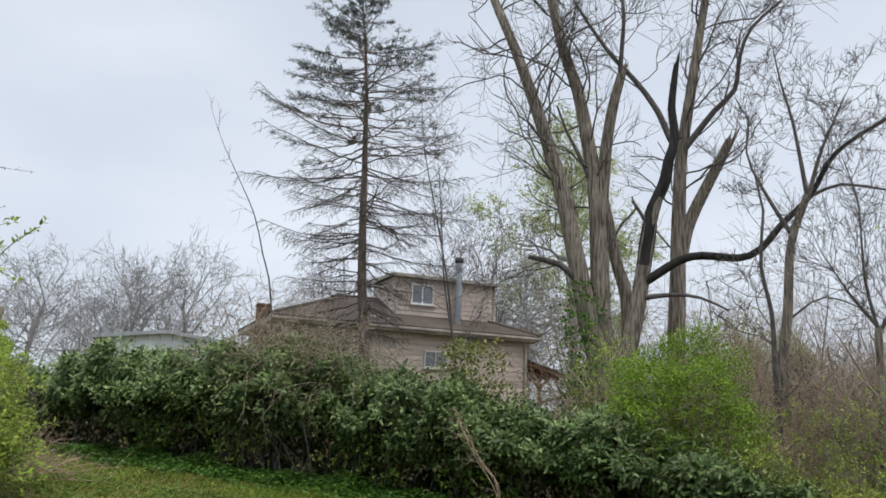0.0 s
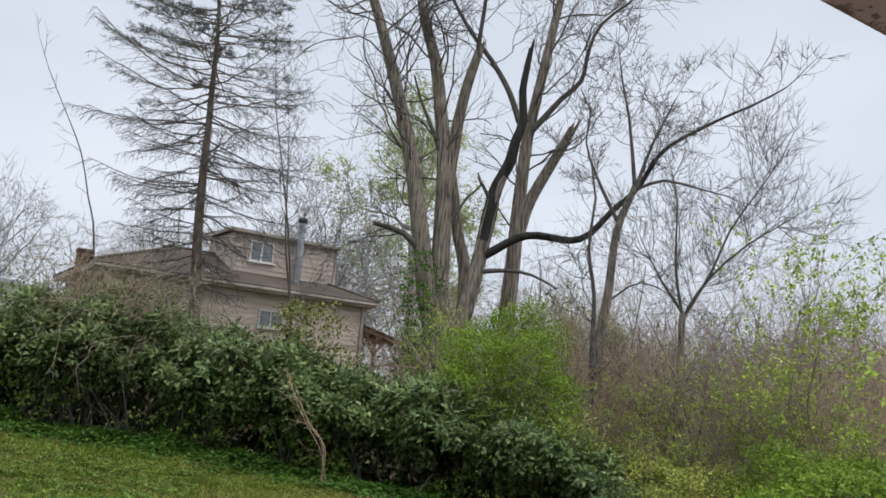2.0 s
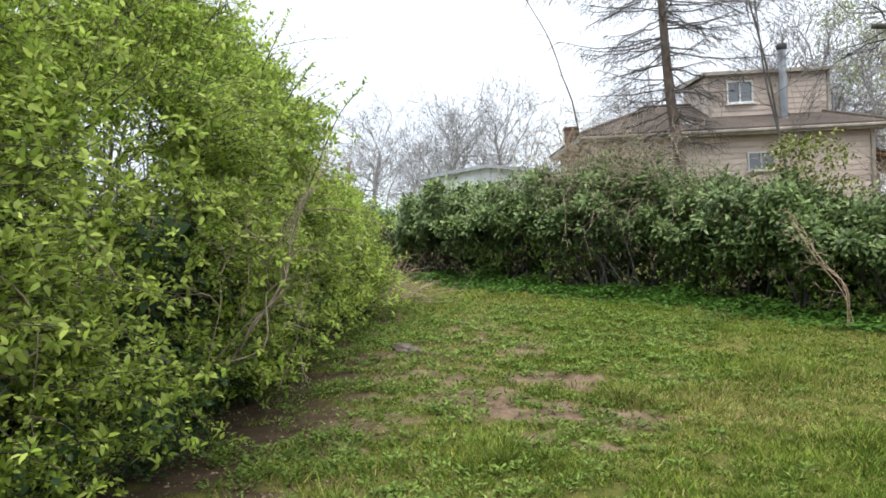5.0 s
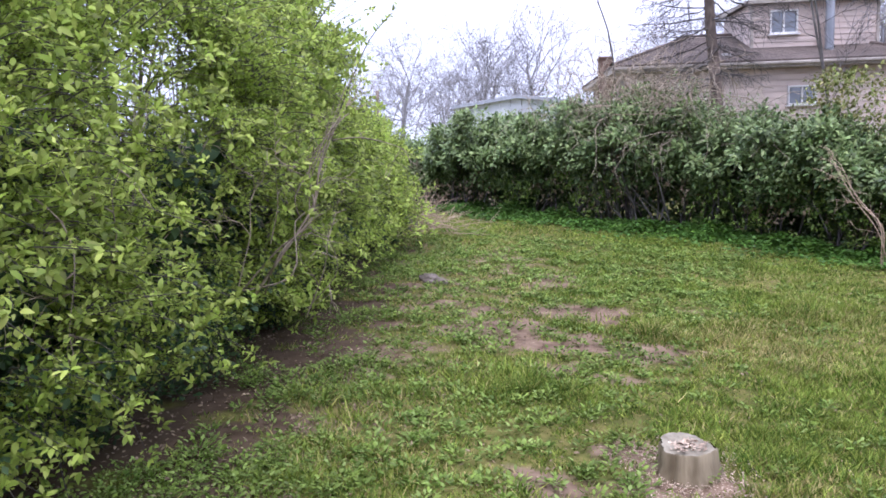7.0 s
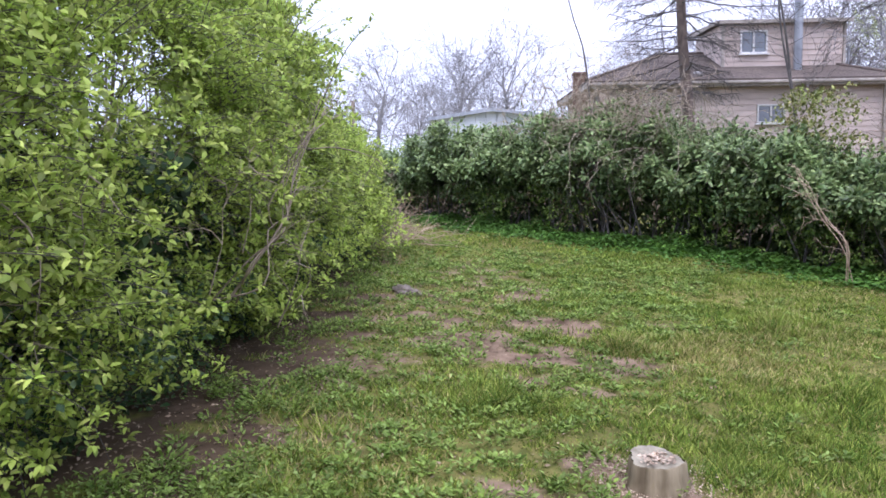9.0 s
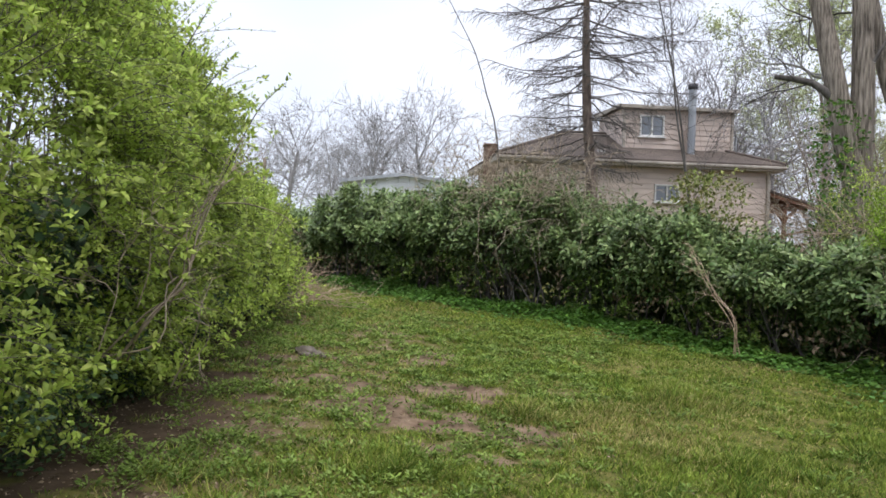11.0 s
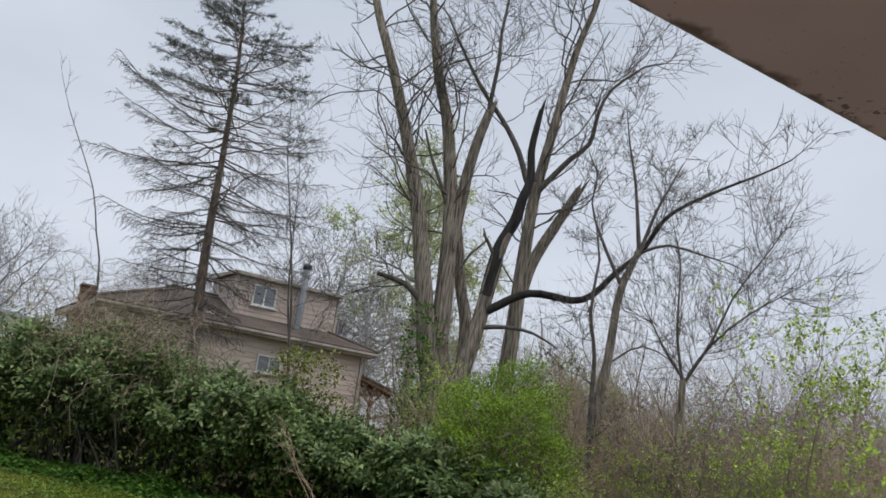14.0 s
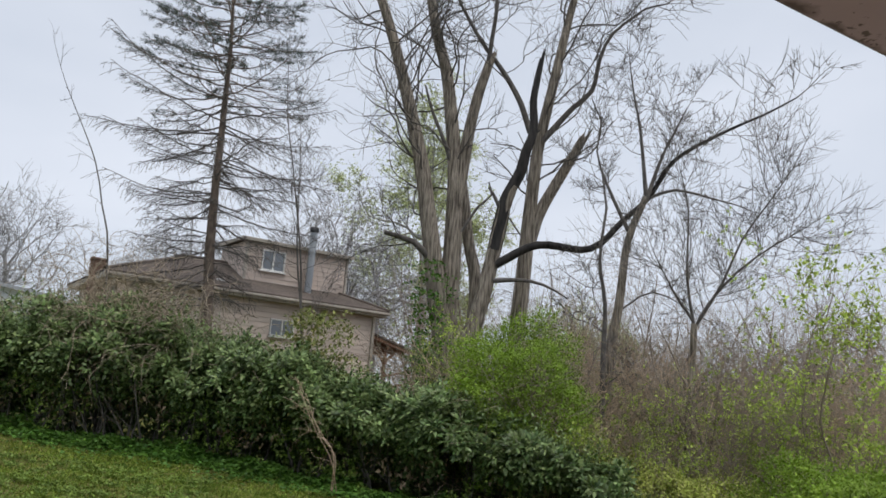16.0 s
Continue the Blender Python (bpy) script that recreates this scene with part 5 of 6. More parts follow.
    part("blackened_stem", bl.mesh(), BARK_DARK, t, "blackened broken upper stem", smooth=True)
    lw = Wood()
    p, r = lw.limb([(5.15, 18.70, 5.61), (6.16, 18.25, 6.19), (7.44, 17.76, 6.15), (8.19, 17.41, 6.96), (8.74, 17.13, 7.58), (9.27, 16.83, 8.57), (10.24, 16.23, 9.26), (11.16, 15.59, 9.75), (11.7, 15.2, 10.1)], 0.12, 0.018, 0.03, 0.25)
    part("side_limb", lw.mesh(), BARK_DARK, t, "long dark side limb", smooth=True)
    tw.shoots(p, r, 10, 1.7, 2, 0.45, 0.45, kids=4, thin=0.008)
    p, r = tw.limb([(8.75, 17.10, 7.56), (9.44, 17.00, 7.84), (10.3, 16.7, 7.65), (10.9, 16.5, 7.5)], 0.05, 0.016, 0.02)
    tw.shoots(p, r, 9, 1.8, 2, 0.2, 0.4)
    tw.limb([(5.01, 18.75, 5.15), (5.74, 18.50, 5.23), (6.38, 18.29, 5.14), (7.00, 18.07, 4.81)], 0.07, 0.02, 0.02)
    p, r = tw.limb([(4.18, 18.90, 6.43), (4.55, 18.75, 7.14), (4.89, 18.70, 7.50), (4.78, 18.65, 7.85)], 0.045, 0.02, 0.02)
    tw.limb([(5.15, 18.72, 7.21), (4.94, 18.70, 7.55), (4.79, 18.65, 7.70)], 0.06, 0.03, 0.02)
    part("crown", tw.mesh(), TWIG, t, kind="stuff")

    t, _ = tree("locust_tree", (6.16, 19.50, 0.18), "bare locust with a snapped-off side stem")
    tw = Wood()
    p, r = stem(t, "trunk", [(6.1, 19.6, gz(6.1, 19.6)), (6.13, 19.55, 3.62), (6.23, 19.49, 6.52), (6.33, 19.42, 8.92), (6.51, 19.33, 10.24), (6.83, 19.20, 12.21), (7.15, 19.05, 14.17), (7.60, 18.90, 15.84), (7.93, 18.80, 18.25)], 0.31, 0.06, 0.035, 0.35, 0.85)
    tw.shoots(p, r, 26, 3.0, 2, 0.38, 0.35, kids=4, wild=0.8, thin=0.0075)
    pb, rb = stem(t, "trunk", [(6.28, 19.48, 6.39), (6.47, 19.40, 7.20), (6.75, 19.30, 7.93), (7.20, 19.12, 8.86), (7.58, 18.96, 9.65)], 0.19, 0.12, 0.06, 0.2, 1.0)
    bk = Wood()
    bk.shards(pb, rb)
    part("broken_end", bk.mesh(), BARK, t, "splintered dark end")
    p, r = tw.limb([(6.45, 19.30, 9.50), (7.22, 18.99, 10.54), (7.70, 18.78, 11.06), (7.87, 18.70, 12.03), (8.17, 18.55, 12.83), (8.98, 18.15, 13.58)], 0.10, 0.03, 0.03, 0.3)
    tw.shoots(p, r, 11, 2.3, 2, 0.3, 0.35, kids=4, thin=0.009)
    p, r = tw.limb([(6.40, 19.38, 9.20), (6.07, 19.41, 9.83), (5.79, 19.48, 10.61), (5.28, 19.63, 11.53), (4.52, 19.82, 12.57), (3.89, 19.96, 13.64), (3.22, 20.08, 14.91)], 0.10, 0.03, 0.03, 0.3)
    tw.shoots(p, r, 11, 2.3, 2, 0.3, 0.35, kids=4, thin=0.009)
    part("crown", tw.mesh(), TWIG, t, kind="stuff")


build_locusts()


def build_slender_trees():
    gz = lambda x, y: float(ground_z(x, y)) - 0.15
    t, _ = tree("slender_tree", (7.86, 17.10, 0.23), "slender bare tree with a forked grey stem")
    w, tw = Wood(), Wood()
    p, r = w.limb([(7.75, 17.1, gz(7.75, 17.1)), (7.82, 17.10, 1.63), (7.80, 17.09, 3.50), (7.95, 17.00, 4.65), (8.08, 16.92, 6.26), (8.45, 16.72, 7.44)], 0.155, 0.085, 0.03)
    part("trunk", w.mesh(), BARK, t, smooth=True)
    for pts in ([(8.45, 16.72, 7.44), (8.27, 16.78, 9.22), (8.06, 16.84, 10.35), (7.93, 16.90, 11.44)], [(8.08, 16.90, 6.54), (7.57, 17.14, 7.74), (7.29, 17.25, 8.66), (7.38, 17.18, 9.63)], [(8.45, 16.70, 7.36), (8.82, 16.60, 8.57), (9.38, 16.40, 9.89)]):
        p, r = tw.limb(pts, 0.06, 0.010, 0.02)
        tw.shoots(p, r, 8, 1.5, 3, 0.25, 0.35)
    p, r = tw.limb([(7.89, 17.00, 4.44), (8.72, 16.70, 5.01), (9.74, 16.30, 4.49)], 0.03, 0.012, 0.0)
    tw.shoots(p, r, 6, 1.0, 2, 0.2, 0.2)
    part("crown", tw.mesh(), TWIG, t, kind="stuff")

    t, _ = tree("slender_tree", (7.26, 16.00, 0.21), "thin bare sapling stem beside the hedge")
    w = Wood()
    p, r = w.limb([(7.2, 15.97, gz(7.2, 16)), (7.12, 15.98, 2.87), (7.11, 15.96, 4.43), (6.96, 16.02, 5.50), (7.07, 16.00, 6.81)], 0.085, 0.03, 0.02)
    part("trunk", w.mesh(), TWIG, t, smooth=True)
    w = Wood()
    w.shoots(p, r, 12, 1.5, 3, 0.3, 0.3)
    part("crown", w.mesh(), TWIG, t, kind="stuff")

    t, _ = tree("spreading_tree", (8.26, 14.30, 0.24), "small bare tree with a wide fan of fine twigs")
    w, tw = Wood(), Wood()
    w.limb([(8.15, 14.35, gz(8.1, 14.3)), (8.30, 14.27, 1.66), (8.34, 14.23, 2.81), (8.37, 14.19, 4.00)], 0.10, 0.07, 0.03, 0.25)
    part("trunk", w.mesh(), BARK, t, smooth=True)
    for pts, n in (([(8.37, 14.19, 3.90), (8.23, 14.26, 4.98), (8.21, 14.24, 6.52), (8.04, 14.32, 7.44)], 11), ([(8.37, 14.19, 3.90), (8.85, 13.88, 4.92), (9.15, 13.66, 5.84), (9.6, 13.3, 6.7), (9.9, 13.05, 7.3)], 17),
                   ([(8.45, 14.14, 4.1), (8.85, 13.95, 4.8), (9.45, 13.55, 5.5), (10.2, 13.0, 6.1)], 16), ([(8.35, 14.20, 4.05), (7.95, 14.42, 4.75), (7.6, 14.65, 5.6)], 9)):
        p, r = tw.limb(pts, 0.038, 0.009, 0.02)
        tw.shoots(p, r, int(n * 1.6), 1.45, 2, 0.12, 0.45, 0.72, 4, 0.6, rmax=0.012, thin=0.005)
    part("crown", tw.mesh(), TWIG, t, kind="stuff")

    t, _ = tree("sapling", (0.49, 16.50, 0.02), "thin twin-stemmed sapling growing through the hedge")
    w, tw = Wood(), Wood()
    p, r = w.limb([(0.7, 16.4, gz(0.7, 16.4)), (0.33, 16.49, 2.47), (0.16, 16.50, 3.71), (-0.01, 16.50, 4.99), (-0.33, 16.50, 6.58), (-0.66, 16.50, 8.10), (-0.78, 16.50, 9.19)], 0.036, 0.009, 0.02)
    tw.shoots(p, r, 16, 1.4, 2, 0.3, 0.3, 0.8, kids=4, rmax=0.010, thin=0.005)
    p, r = w.limb([(0.17, 16.50, 3.61), (-0.08, 16.50, 4.99), (-0.19, 16.50, 6.31), (-0.31, 16.50, 7.69)], 0.026, 0.008, 0.02)
    tw.shoots(p, r, 12, 1.2, 2, 0.2, 0.3, 0.8, kids=4, rmax=0.010, thin=0.005)
    part("trunk", w.mesh(), TWIG, t, smooth=True)
    part("crown", tw.mesh(), TWIG, t, kind="stuff")
    n = 620
    z = 1.3 + 2.3 * rng.random(n) ** 1.3
    a = rng.random(n) * 6.28
    c = np.stack([0.6 + np.cos(a) * (1.35 - 0.38 * (z - 1.3)) * rng.random(n) ** 0.7, 15.7 + np.sin(a) * 0.6 * rng.random(n), z], -1)
    part("foliage", sprays(c, np.stack([np.cos(a), np.sin(a), 0.3 + 0 * a], -1), 0.28, 6, 0.10, 0.45, 0.3), OLIVE, t, "olive leaves low on the stems", kind="stuff")

    t, _ = tree("sapling", (-3.94, 17.60, -0.12), "leaning whip-like bare sapling behind the hedge")
    w = Wood()
    p, r = w.limb([(-3.9, 17.6, gz(-3.9, 17.6)), (-4.23, 17.51, 4.45), (-4.53, 17.45, 5.67), (-4.81, 17.38, 6.64), (-5.29, 17.26, 7.60), (-5.68, 17.14, 8.36), (-5.96, 17.06, 9.03)], 0.036, 0.005, 0.02)
    part("trunk", w.mesh(), TWIG, t, smooth=True)
    w = Wood()
    w.shoots(p, r, 8, 0.7, 1, 0.4, 0.3, 0.85, droop=0.5, kids=2, rmax=0.007, thin=0.004)
    part("crown", w.mesh(), TWIG, t, kind="stuff")


build_slender_trees()


def build_tangle_tree(at, high, stems, seed_label, mat=TWIG, spread=0.5, level=3, kids=4, r=0.04, group="", leafy=None, leaf=0.06, amount=0.5, name="bare_shrub"):
    """A many-stemmed shrub, bare or with scattered leaves."""
    z = float(ground_z(*at)) - 0.1
    t = thing(name, (at[0], at[1], z), seed_label, "shrub", group)
    w = Wood()
    for k in range(stems):
        a = rng.random() * 6.28
        w.branch((at[0] + np.cos(a) * 0.25, at[1] + np.sin(a) * 0.25, z), (np.cos(a) * spread, np.sin(a) * spread, 1), high * (0.7 + 0.35 * rng.random()), r, level, 0.22, 0.4, kids, spread=0.7)
    part("framework", w.mesh(), mat, t, kind="stuff")
    if leafy:
        pts = [q[2][j] for q in w.tips for j in range(1, len(q[2]))]
        pts = np.array(pts)
        pts = pts[rng.random(len(pts)) < amount]
        part("foliage", sprays(pts, rng.normal(size=(len(pts), 3)) + np.array([0, 0, 0.5]), 0.18, 7, leaf, 0.55, 0.2, plain=True), leafy, t, kind="stuff")
    return t


THICKET = "thicket beyond the hedge"
for k, (x, y, hgt) in enumerate(((6.3, 17.5, 4.2), (8.8, 19.5, 4.6), (11.0, 17.8, 4.8), (13.0, 16.0, 4.6), (10.2, 15.2, 3.6), (12.6, 13.2, 4.0), (15.5, 18.5, 5.6), (9.0, 23.5, 5.6), (7.6, 18.4, 4.4), (9.6, 17.2, 4.2), (11.6, 15.4, 4.0), (14.4, 14.4, 4.6), (12.6, 20.5, 5.4), (6.2, 15.6, 3.0), (8.6, 15.6, 3.2), (10.8, 13.6, 3.4), (11.8, 11.8, 3.4), (9.2, 18.0, 4.0), (13.6, 18.6, 5.0), (14.0, 12.2, 4.0), (10.0, 20.6, 5.0))):
    build_tangle_tree((x, y), hgt * 0.85, 5, "thicket shrub hazed with dull yellow-green buds" if k % 3 == 0 else "bare reddish-brown thicket shrub with dense twigs", TWIG_RED if k % 2 else TWIG_DIM, 0.35, 3, 4, 0.03, THICKET, OLIVE if k % 3 == 0 else None, 0.05, 0.22)
for x, y, hgt, am in ((9.35, 12.0, 3.2, 0.5), (10.4, 10.6, 2.0, 0.6), (8.9, 12.6, 3.0, 0.22), (7.0, 13.4, 2.2, 0.30), (7.9, 12.2, 2.6, 0.35), (6.4, 12.9, 1.9, 0.4), (10.6, 9.4, 1.7, 0.5), (8.4, 13.6, 2.4, 0.4)):
    build_tangle_tree((x, y), hgt, 5, "loose shrub with fresh scattered green leaves", TWIG_DIM, 0.4, 3, 4, 0.028, "leafing shrubs", PRIVET, 0.058, am, "leafing_shrub")

for k in range(12):
    az, d = radians(18 + 17 * ((k * 0.618) % 1)), 15.5 + 6.0 * ((k * 0.37) % 1)
    build_tangle_tree((d * math.sin(az), d * math.cos(az)), 3.4 + 1.6 * ((k * 0.53) % 1), 2, "thin upright grey-brown sapling in the thicket", TWIG_DIM if k % 3 else BARK, 0.10, 2, 6, 0.040, "saplings in the thicket", None, name="thicket_sapling")

build_tangle_tree((8.9, 10.85), 4.3, 3, "young tree with clusters of fresh green leaves", TWIG_DIM, 0.18, 3, 4, 0.030, "leafing shrubs", PRIVET, 0.085, 1.0, "leafing_shrub")


def clump(name, at, rx, ry, high, n, size, mat, label, category="shrub", lumps=0.25, stem=TWIG_BROWN, width=0.5, base=0.05, length=0.2, count=6):
    """A leafy shrub: uneven crown of leafy shoots over short stems."""
    z = float(ground_z(*at)) - 0.08
    t = thing(name, (at[0], at[1], z), label, category)
    u = rng.normal(size=(n, 3))
    u[:, 2] = u[:, 2] * 0.9 + 0.25
    u /= np.linalg.norm(u, axis=1, keepdims=True)
    s = (0.62 + 0.4 * rng.random(n) ** 0.5) * (1 + lumps * wobble(u, 2.6, at[0]) + lumps * 0.6 * wobble(u, 6.0, at[1]))
    p = np.stack([at[0] + u[:, 0] * rx * s, at[1] + u[:, 1] * ry * s, z + high * (0.5 + base) + u[:, 2] * high * 0.5 * s], -1)
    p = p[p[:, 2] > z + 0.1]
    out = (p - np.array([at[0], at[1], z + high * 0.4])) * np.array([1 / rx, 1 / ry, 1 / high]) + rng.normal(size=p.shape) * 0.45
    part("foliage", sprays(p, out, length, count, size, width, 0.15, facing=out * 0.5, plain=True), mat, t, kind="stuff")
    w = Wood()
    for k in range(16):
        a = rng.random() * 6.28
        w.branch((at[0] + np.cos(a) * 0.2, at[1] + np.sin(a) * 0.2, z), (np.cos(a) * 0.4, np.sin(a) * 0.4, 1), high * 0.8, 0.02, 2, 0.2, 0.35, 4)
    part("framework", w.mesh(), stem, t, kind="stuff")
    return t


clump("lime_bush", (4.50, 14.3), 1.36, 1.25, 3.3, 9800, 0.056, LIME, "rounded bush in bright lime-green new leaf", lumps=0.27, base=0.11)
clump("low_bush", (8.0, 9.2), 1.45, 1.1, 2.05, 7500, 0.058, LIME, "low bush in bright yellow-green leaf", lumps=0.34)
clump("untidy_bush", (6.5, 12.0), 1.0, 0.9, 1.35, 2300, 0.062, MOSS, "untidy yellow-green shrub at the hedge's end", lumps=0.45)
clump("untidy_bush", (6.9, 10.4), 1.1, 0.8, 1.25, 2600, 0.06, MOSS, "low yellow-green shrub below bare twigs", lumps=0.45)
clump("untidy_bush", (5.3, 13.1), 0.75, 0.7, 1.7, 1500, 0.06, MOSS, "thin yellow-green shrub below the lime bush", lumps=0.5)
clump("olive_bush", (5.75, 11.55), 0.8, 0.7, 0.95, 2300, 0.06, LAUREL, "dark evergreen shrub ending the hedge", lumps=0.45)
clump("olive_bush", (9.4, 13.6), 1.4, 1.3, 1.6, 1100, 0.07, OLIVE, "low olive shrub among bare twigs", lumps=0.35)
clump("yellowing_bush", (7.3, 14.6), 1.2, 1.1, 2.0, 1100, 0.06, OLIVE, "thin yellowish shrub in the thicket", lumps=0.4)
clump("leafy_vine", (3.45, 18.9), 0.42, 0.45, 3.0, 420, 0.10, COVER, "ivy-covered young growth beside the big stems", lumps=0.4)
clump("young_bush", (3.75, 17.0), 0.65, 0.6, 3.7, 600, 0.07, PRIVET, "tall thin bush with pale spring leaves", lumps=0.45)


def build_thicket():
    """The dense brown brush on the falling ground beyond the hedge."""
    w = Wood()
    for k in range(140):
        az, d = radians(14 + 42 * rng.random()), 15.5 + 13 * rng.random() ** 1.2
        x, y = d * math.sin(az), d * math.cos(az)
        w.branch((x, y, float(ground_z(x, y)) - 0.1), (rng.normal() * 0.3, rng.normal() * 0.3, 1), 1.6 + 1.6 * rng.random() + 0.05 * d, 0.018, 2, 0.08, 0.8, 6, spread=0.85, end=0.4, seg=0.5, thin=0.007)
    tagged(new("thicket", mesh_from("thicket", *w.mesh(), TWIG_RED)), "dense brown leafless brush on falling ground", "thicket", kind="stuff")


build_thicket()


# ---- far trees ----
def far_tree(at, high, label, mat, group, leafy=None, width=0.85, reach=0.48, rise=0.52):
    z = float(ground_z(*at)) - 0.3
    t = thing("far_tree", (at[0], at[1], z), label, "tree", group)
    w, tw = Wood(), Wood()
    lean = rng.normal() * 0.4
    p, r = w.limb([(at[0], at[1], z), (at[0] + lean * 0.3, at[1], z + high * 0.25), (at[0] + lean, at[1], z + high * rise)], high * 0.016, 0.10, 0.02, 0.5)
    part("trunk", w.mesh(), mat, t)
    for k in range(12):
        i = min(len(p) - 1, int(len(p) * (0.42 + 0.59 * k / 12)))
        a = k * 2.4 + rng.normal() * 0.4
        s = width * (1.9 - 1.5 * k / 12)
        tw.branch(p[i], (np.cos(a) * s, np.sin(a) * s, 0.9), high * reach * (0.72 + 0.3 * rng.random()), 0.0045 * high, 3, 0.07, 0.75, 4, 0.72, 0.0, 0.3, 0.75, 0.016)
    part("crown", tw.mesh(), mat, t, kind="stuff")
    if leafy:
        pts = np.array([q[2][j] for q in tw.tips for j in range(len(q[2]))])
        part("foliage", sprays(pts, rng.normal(size=pts.shape), 1.0, 16, 0.15, 0.6, 0.2, plain=True), leafy, t, kind="stuff")
    return t


FAR = "bare trees on the skyline"
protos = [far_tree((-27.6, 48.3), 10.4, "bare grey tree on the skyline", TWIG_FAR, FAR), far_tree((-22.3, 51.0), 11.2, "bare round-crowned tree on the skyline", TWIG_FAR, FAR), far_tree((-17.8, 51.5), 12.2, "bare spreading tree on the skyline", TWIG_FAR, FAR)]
spots = [(-33, 45), (-29.5, 52), (-23, 54), (-22, 46), (-12, 57), (-9, 52), (-6, 60), (-38, 40), (-1, 64), (4, 58), (13, 60), (20, 58), (26, 55), (33, 50), (38, 47), (42, 44), (45, 39), (48, 35), (17, 46), (24, 44), (30, 38), (-43, 33), (36, 36)]
for k, (x, y) in enumerate(spots):
    src = protos[k % 3]
    s = 0.66 + 0.30 * ((k * 0.37) % 1)
    ob = copy_thing(src, Matrix.Translation((x, y, float(ground_z(x, y)) - 0.3)) @ Matrix.Rotation(k * 1.9, 4, "Z"))
    ob.scale = (s, s, s)
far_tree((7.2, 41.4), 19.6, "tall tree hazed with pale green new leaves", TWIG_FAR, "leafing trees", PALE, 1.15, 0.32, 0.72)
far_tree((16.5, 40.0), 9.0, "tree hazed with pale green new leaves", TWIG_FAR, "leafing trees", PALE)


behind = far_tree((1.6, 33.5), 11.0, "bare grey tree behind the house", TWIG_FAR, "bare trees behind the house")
for k, (x, y, s) in enumerate(((3.9, 35.0, 0.95), (-4.8, 37.0, 0.82), (0.2, 38.0, 1.0), (12.5, 36.0, 0.8))):
    ob = copy_thing(behind, Matrix.Translation((x, y, float(ground_z(x, y)) - 0.3)) @ Matrix.Rotation(1.0 + 2.3 * k, 4, "Z"))
    ob.scale = (s, s, s)


def build_woods():
    """Bare woods that close the view beyond the thicket and behind the house."""
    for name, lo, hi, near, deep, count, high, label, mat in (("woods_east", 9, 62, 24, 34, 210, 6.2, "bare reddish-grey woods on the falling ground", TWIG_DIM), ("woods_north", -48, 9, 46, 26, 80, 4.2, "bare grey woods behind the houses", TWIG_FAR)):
        w = Wood()
        for k in range(count):
            az, d = radians(lo + (hi - lo) * rng.random()), near + deep * rng.random() ** 1.3
            x, y = d * math.sin(az), d * math.cos(az)
            hh = high * (0.6 + 0.6 * rng.random()) * (0.75 + d / 90)
            w.branch((x, y, float(ground_z(x, y)) - 0.3), (rng.normal() * 0.12, rng.normal() * 0.12, 1), hh, 0.022 + 0.0009 * d, 2, 0.12, 0.42, 8, spread=0.8, end=0.3, seg=0.9)
        tagged(new(name, mesh_from(name, *w.mesh(), mat)), label, "woods", kind="stuff")


build_woods()

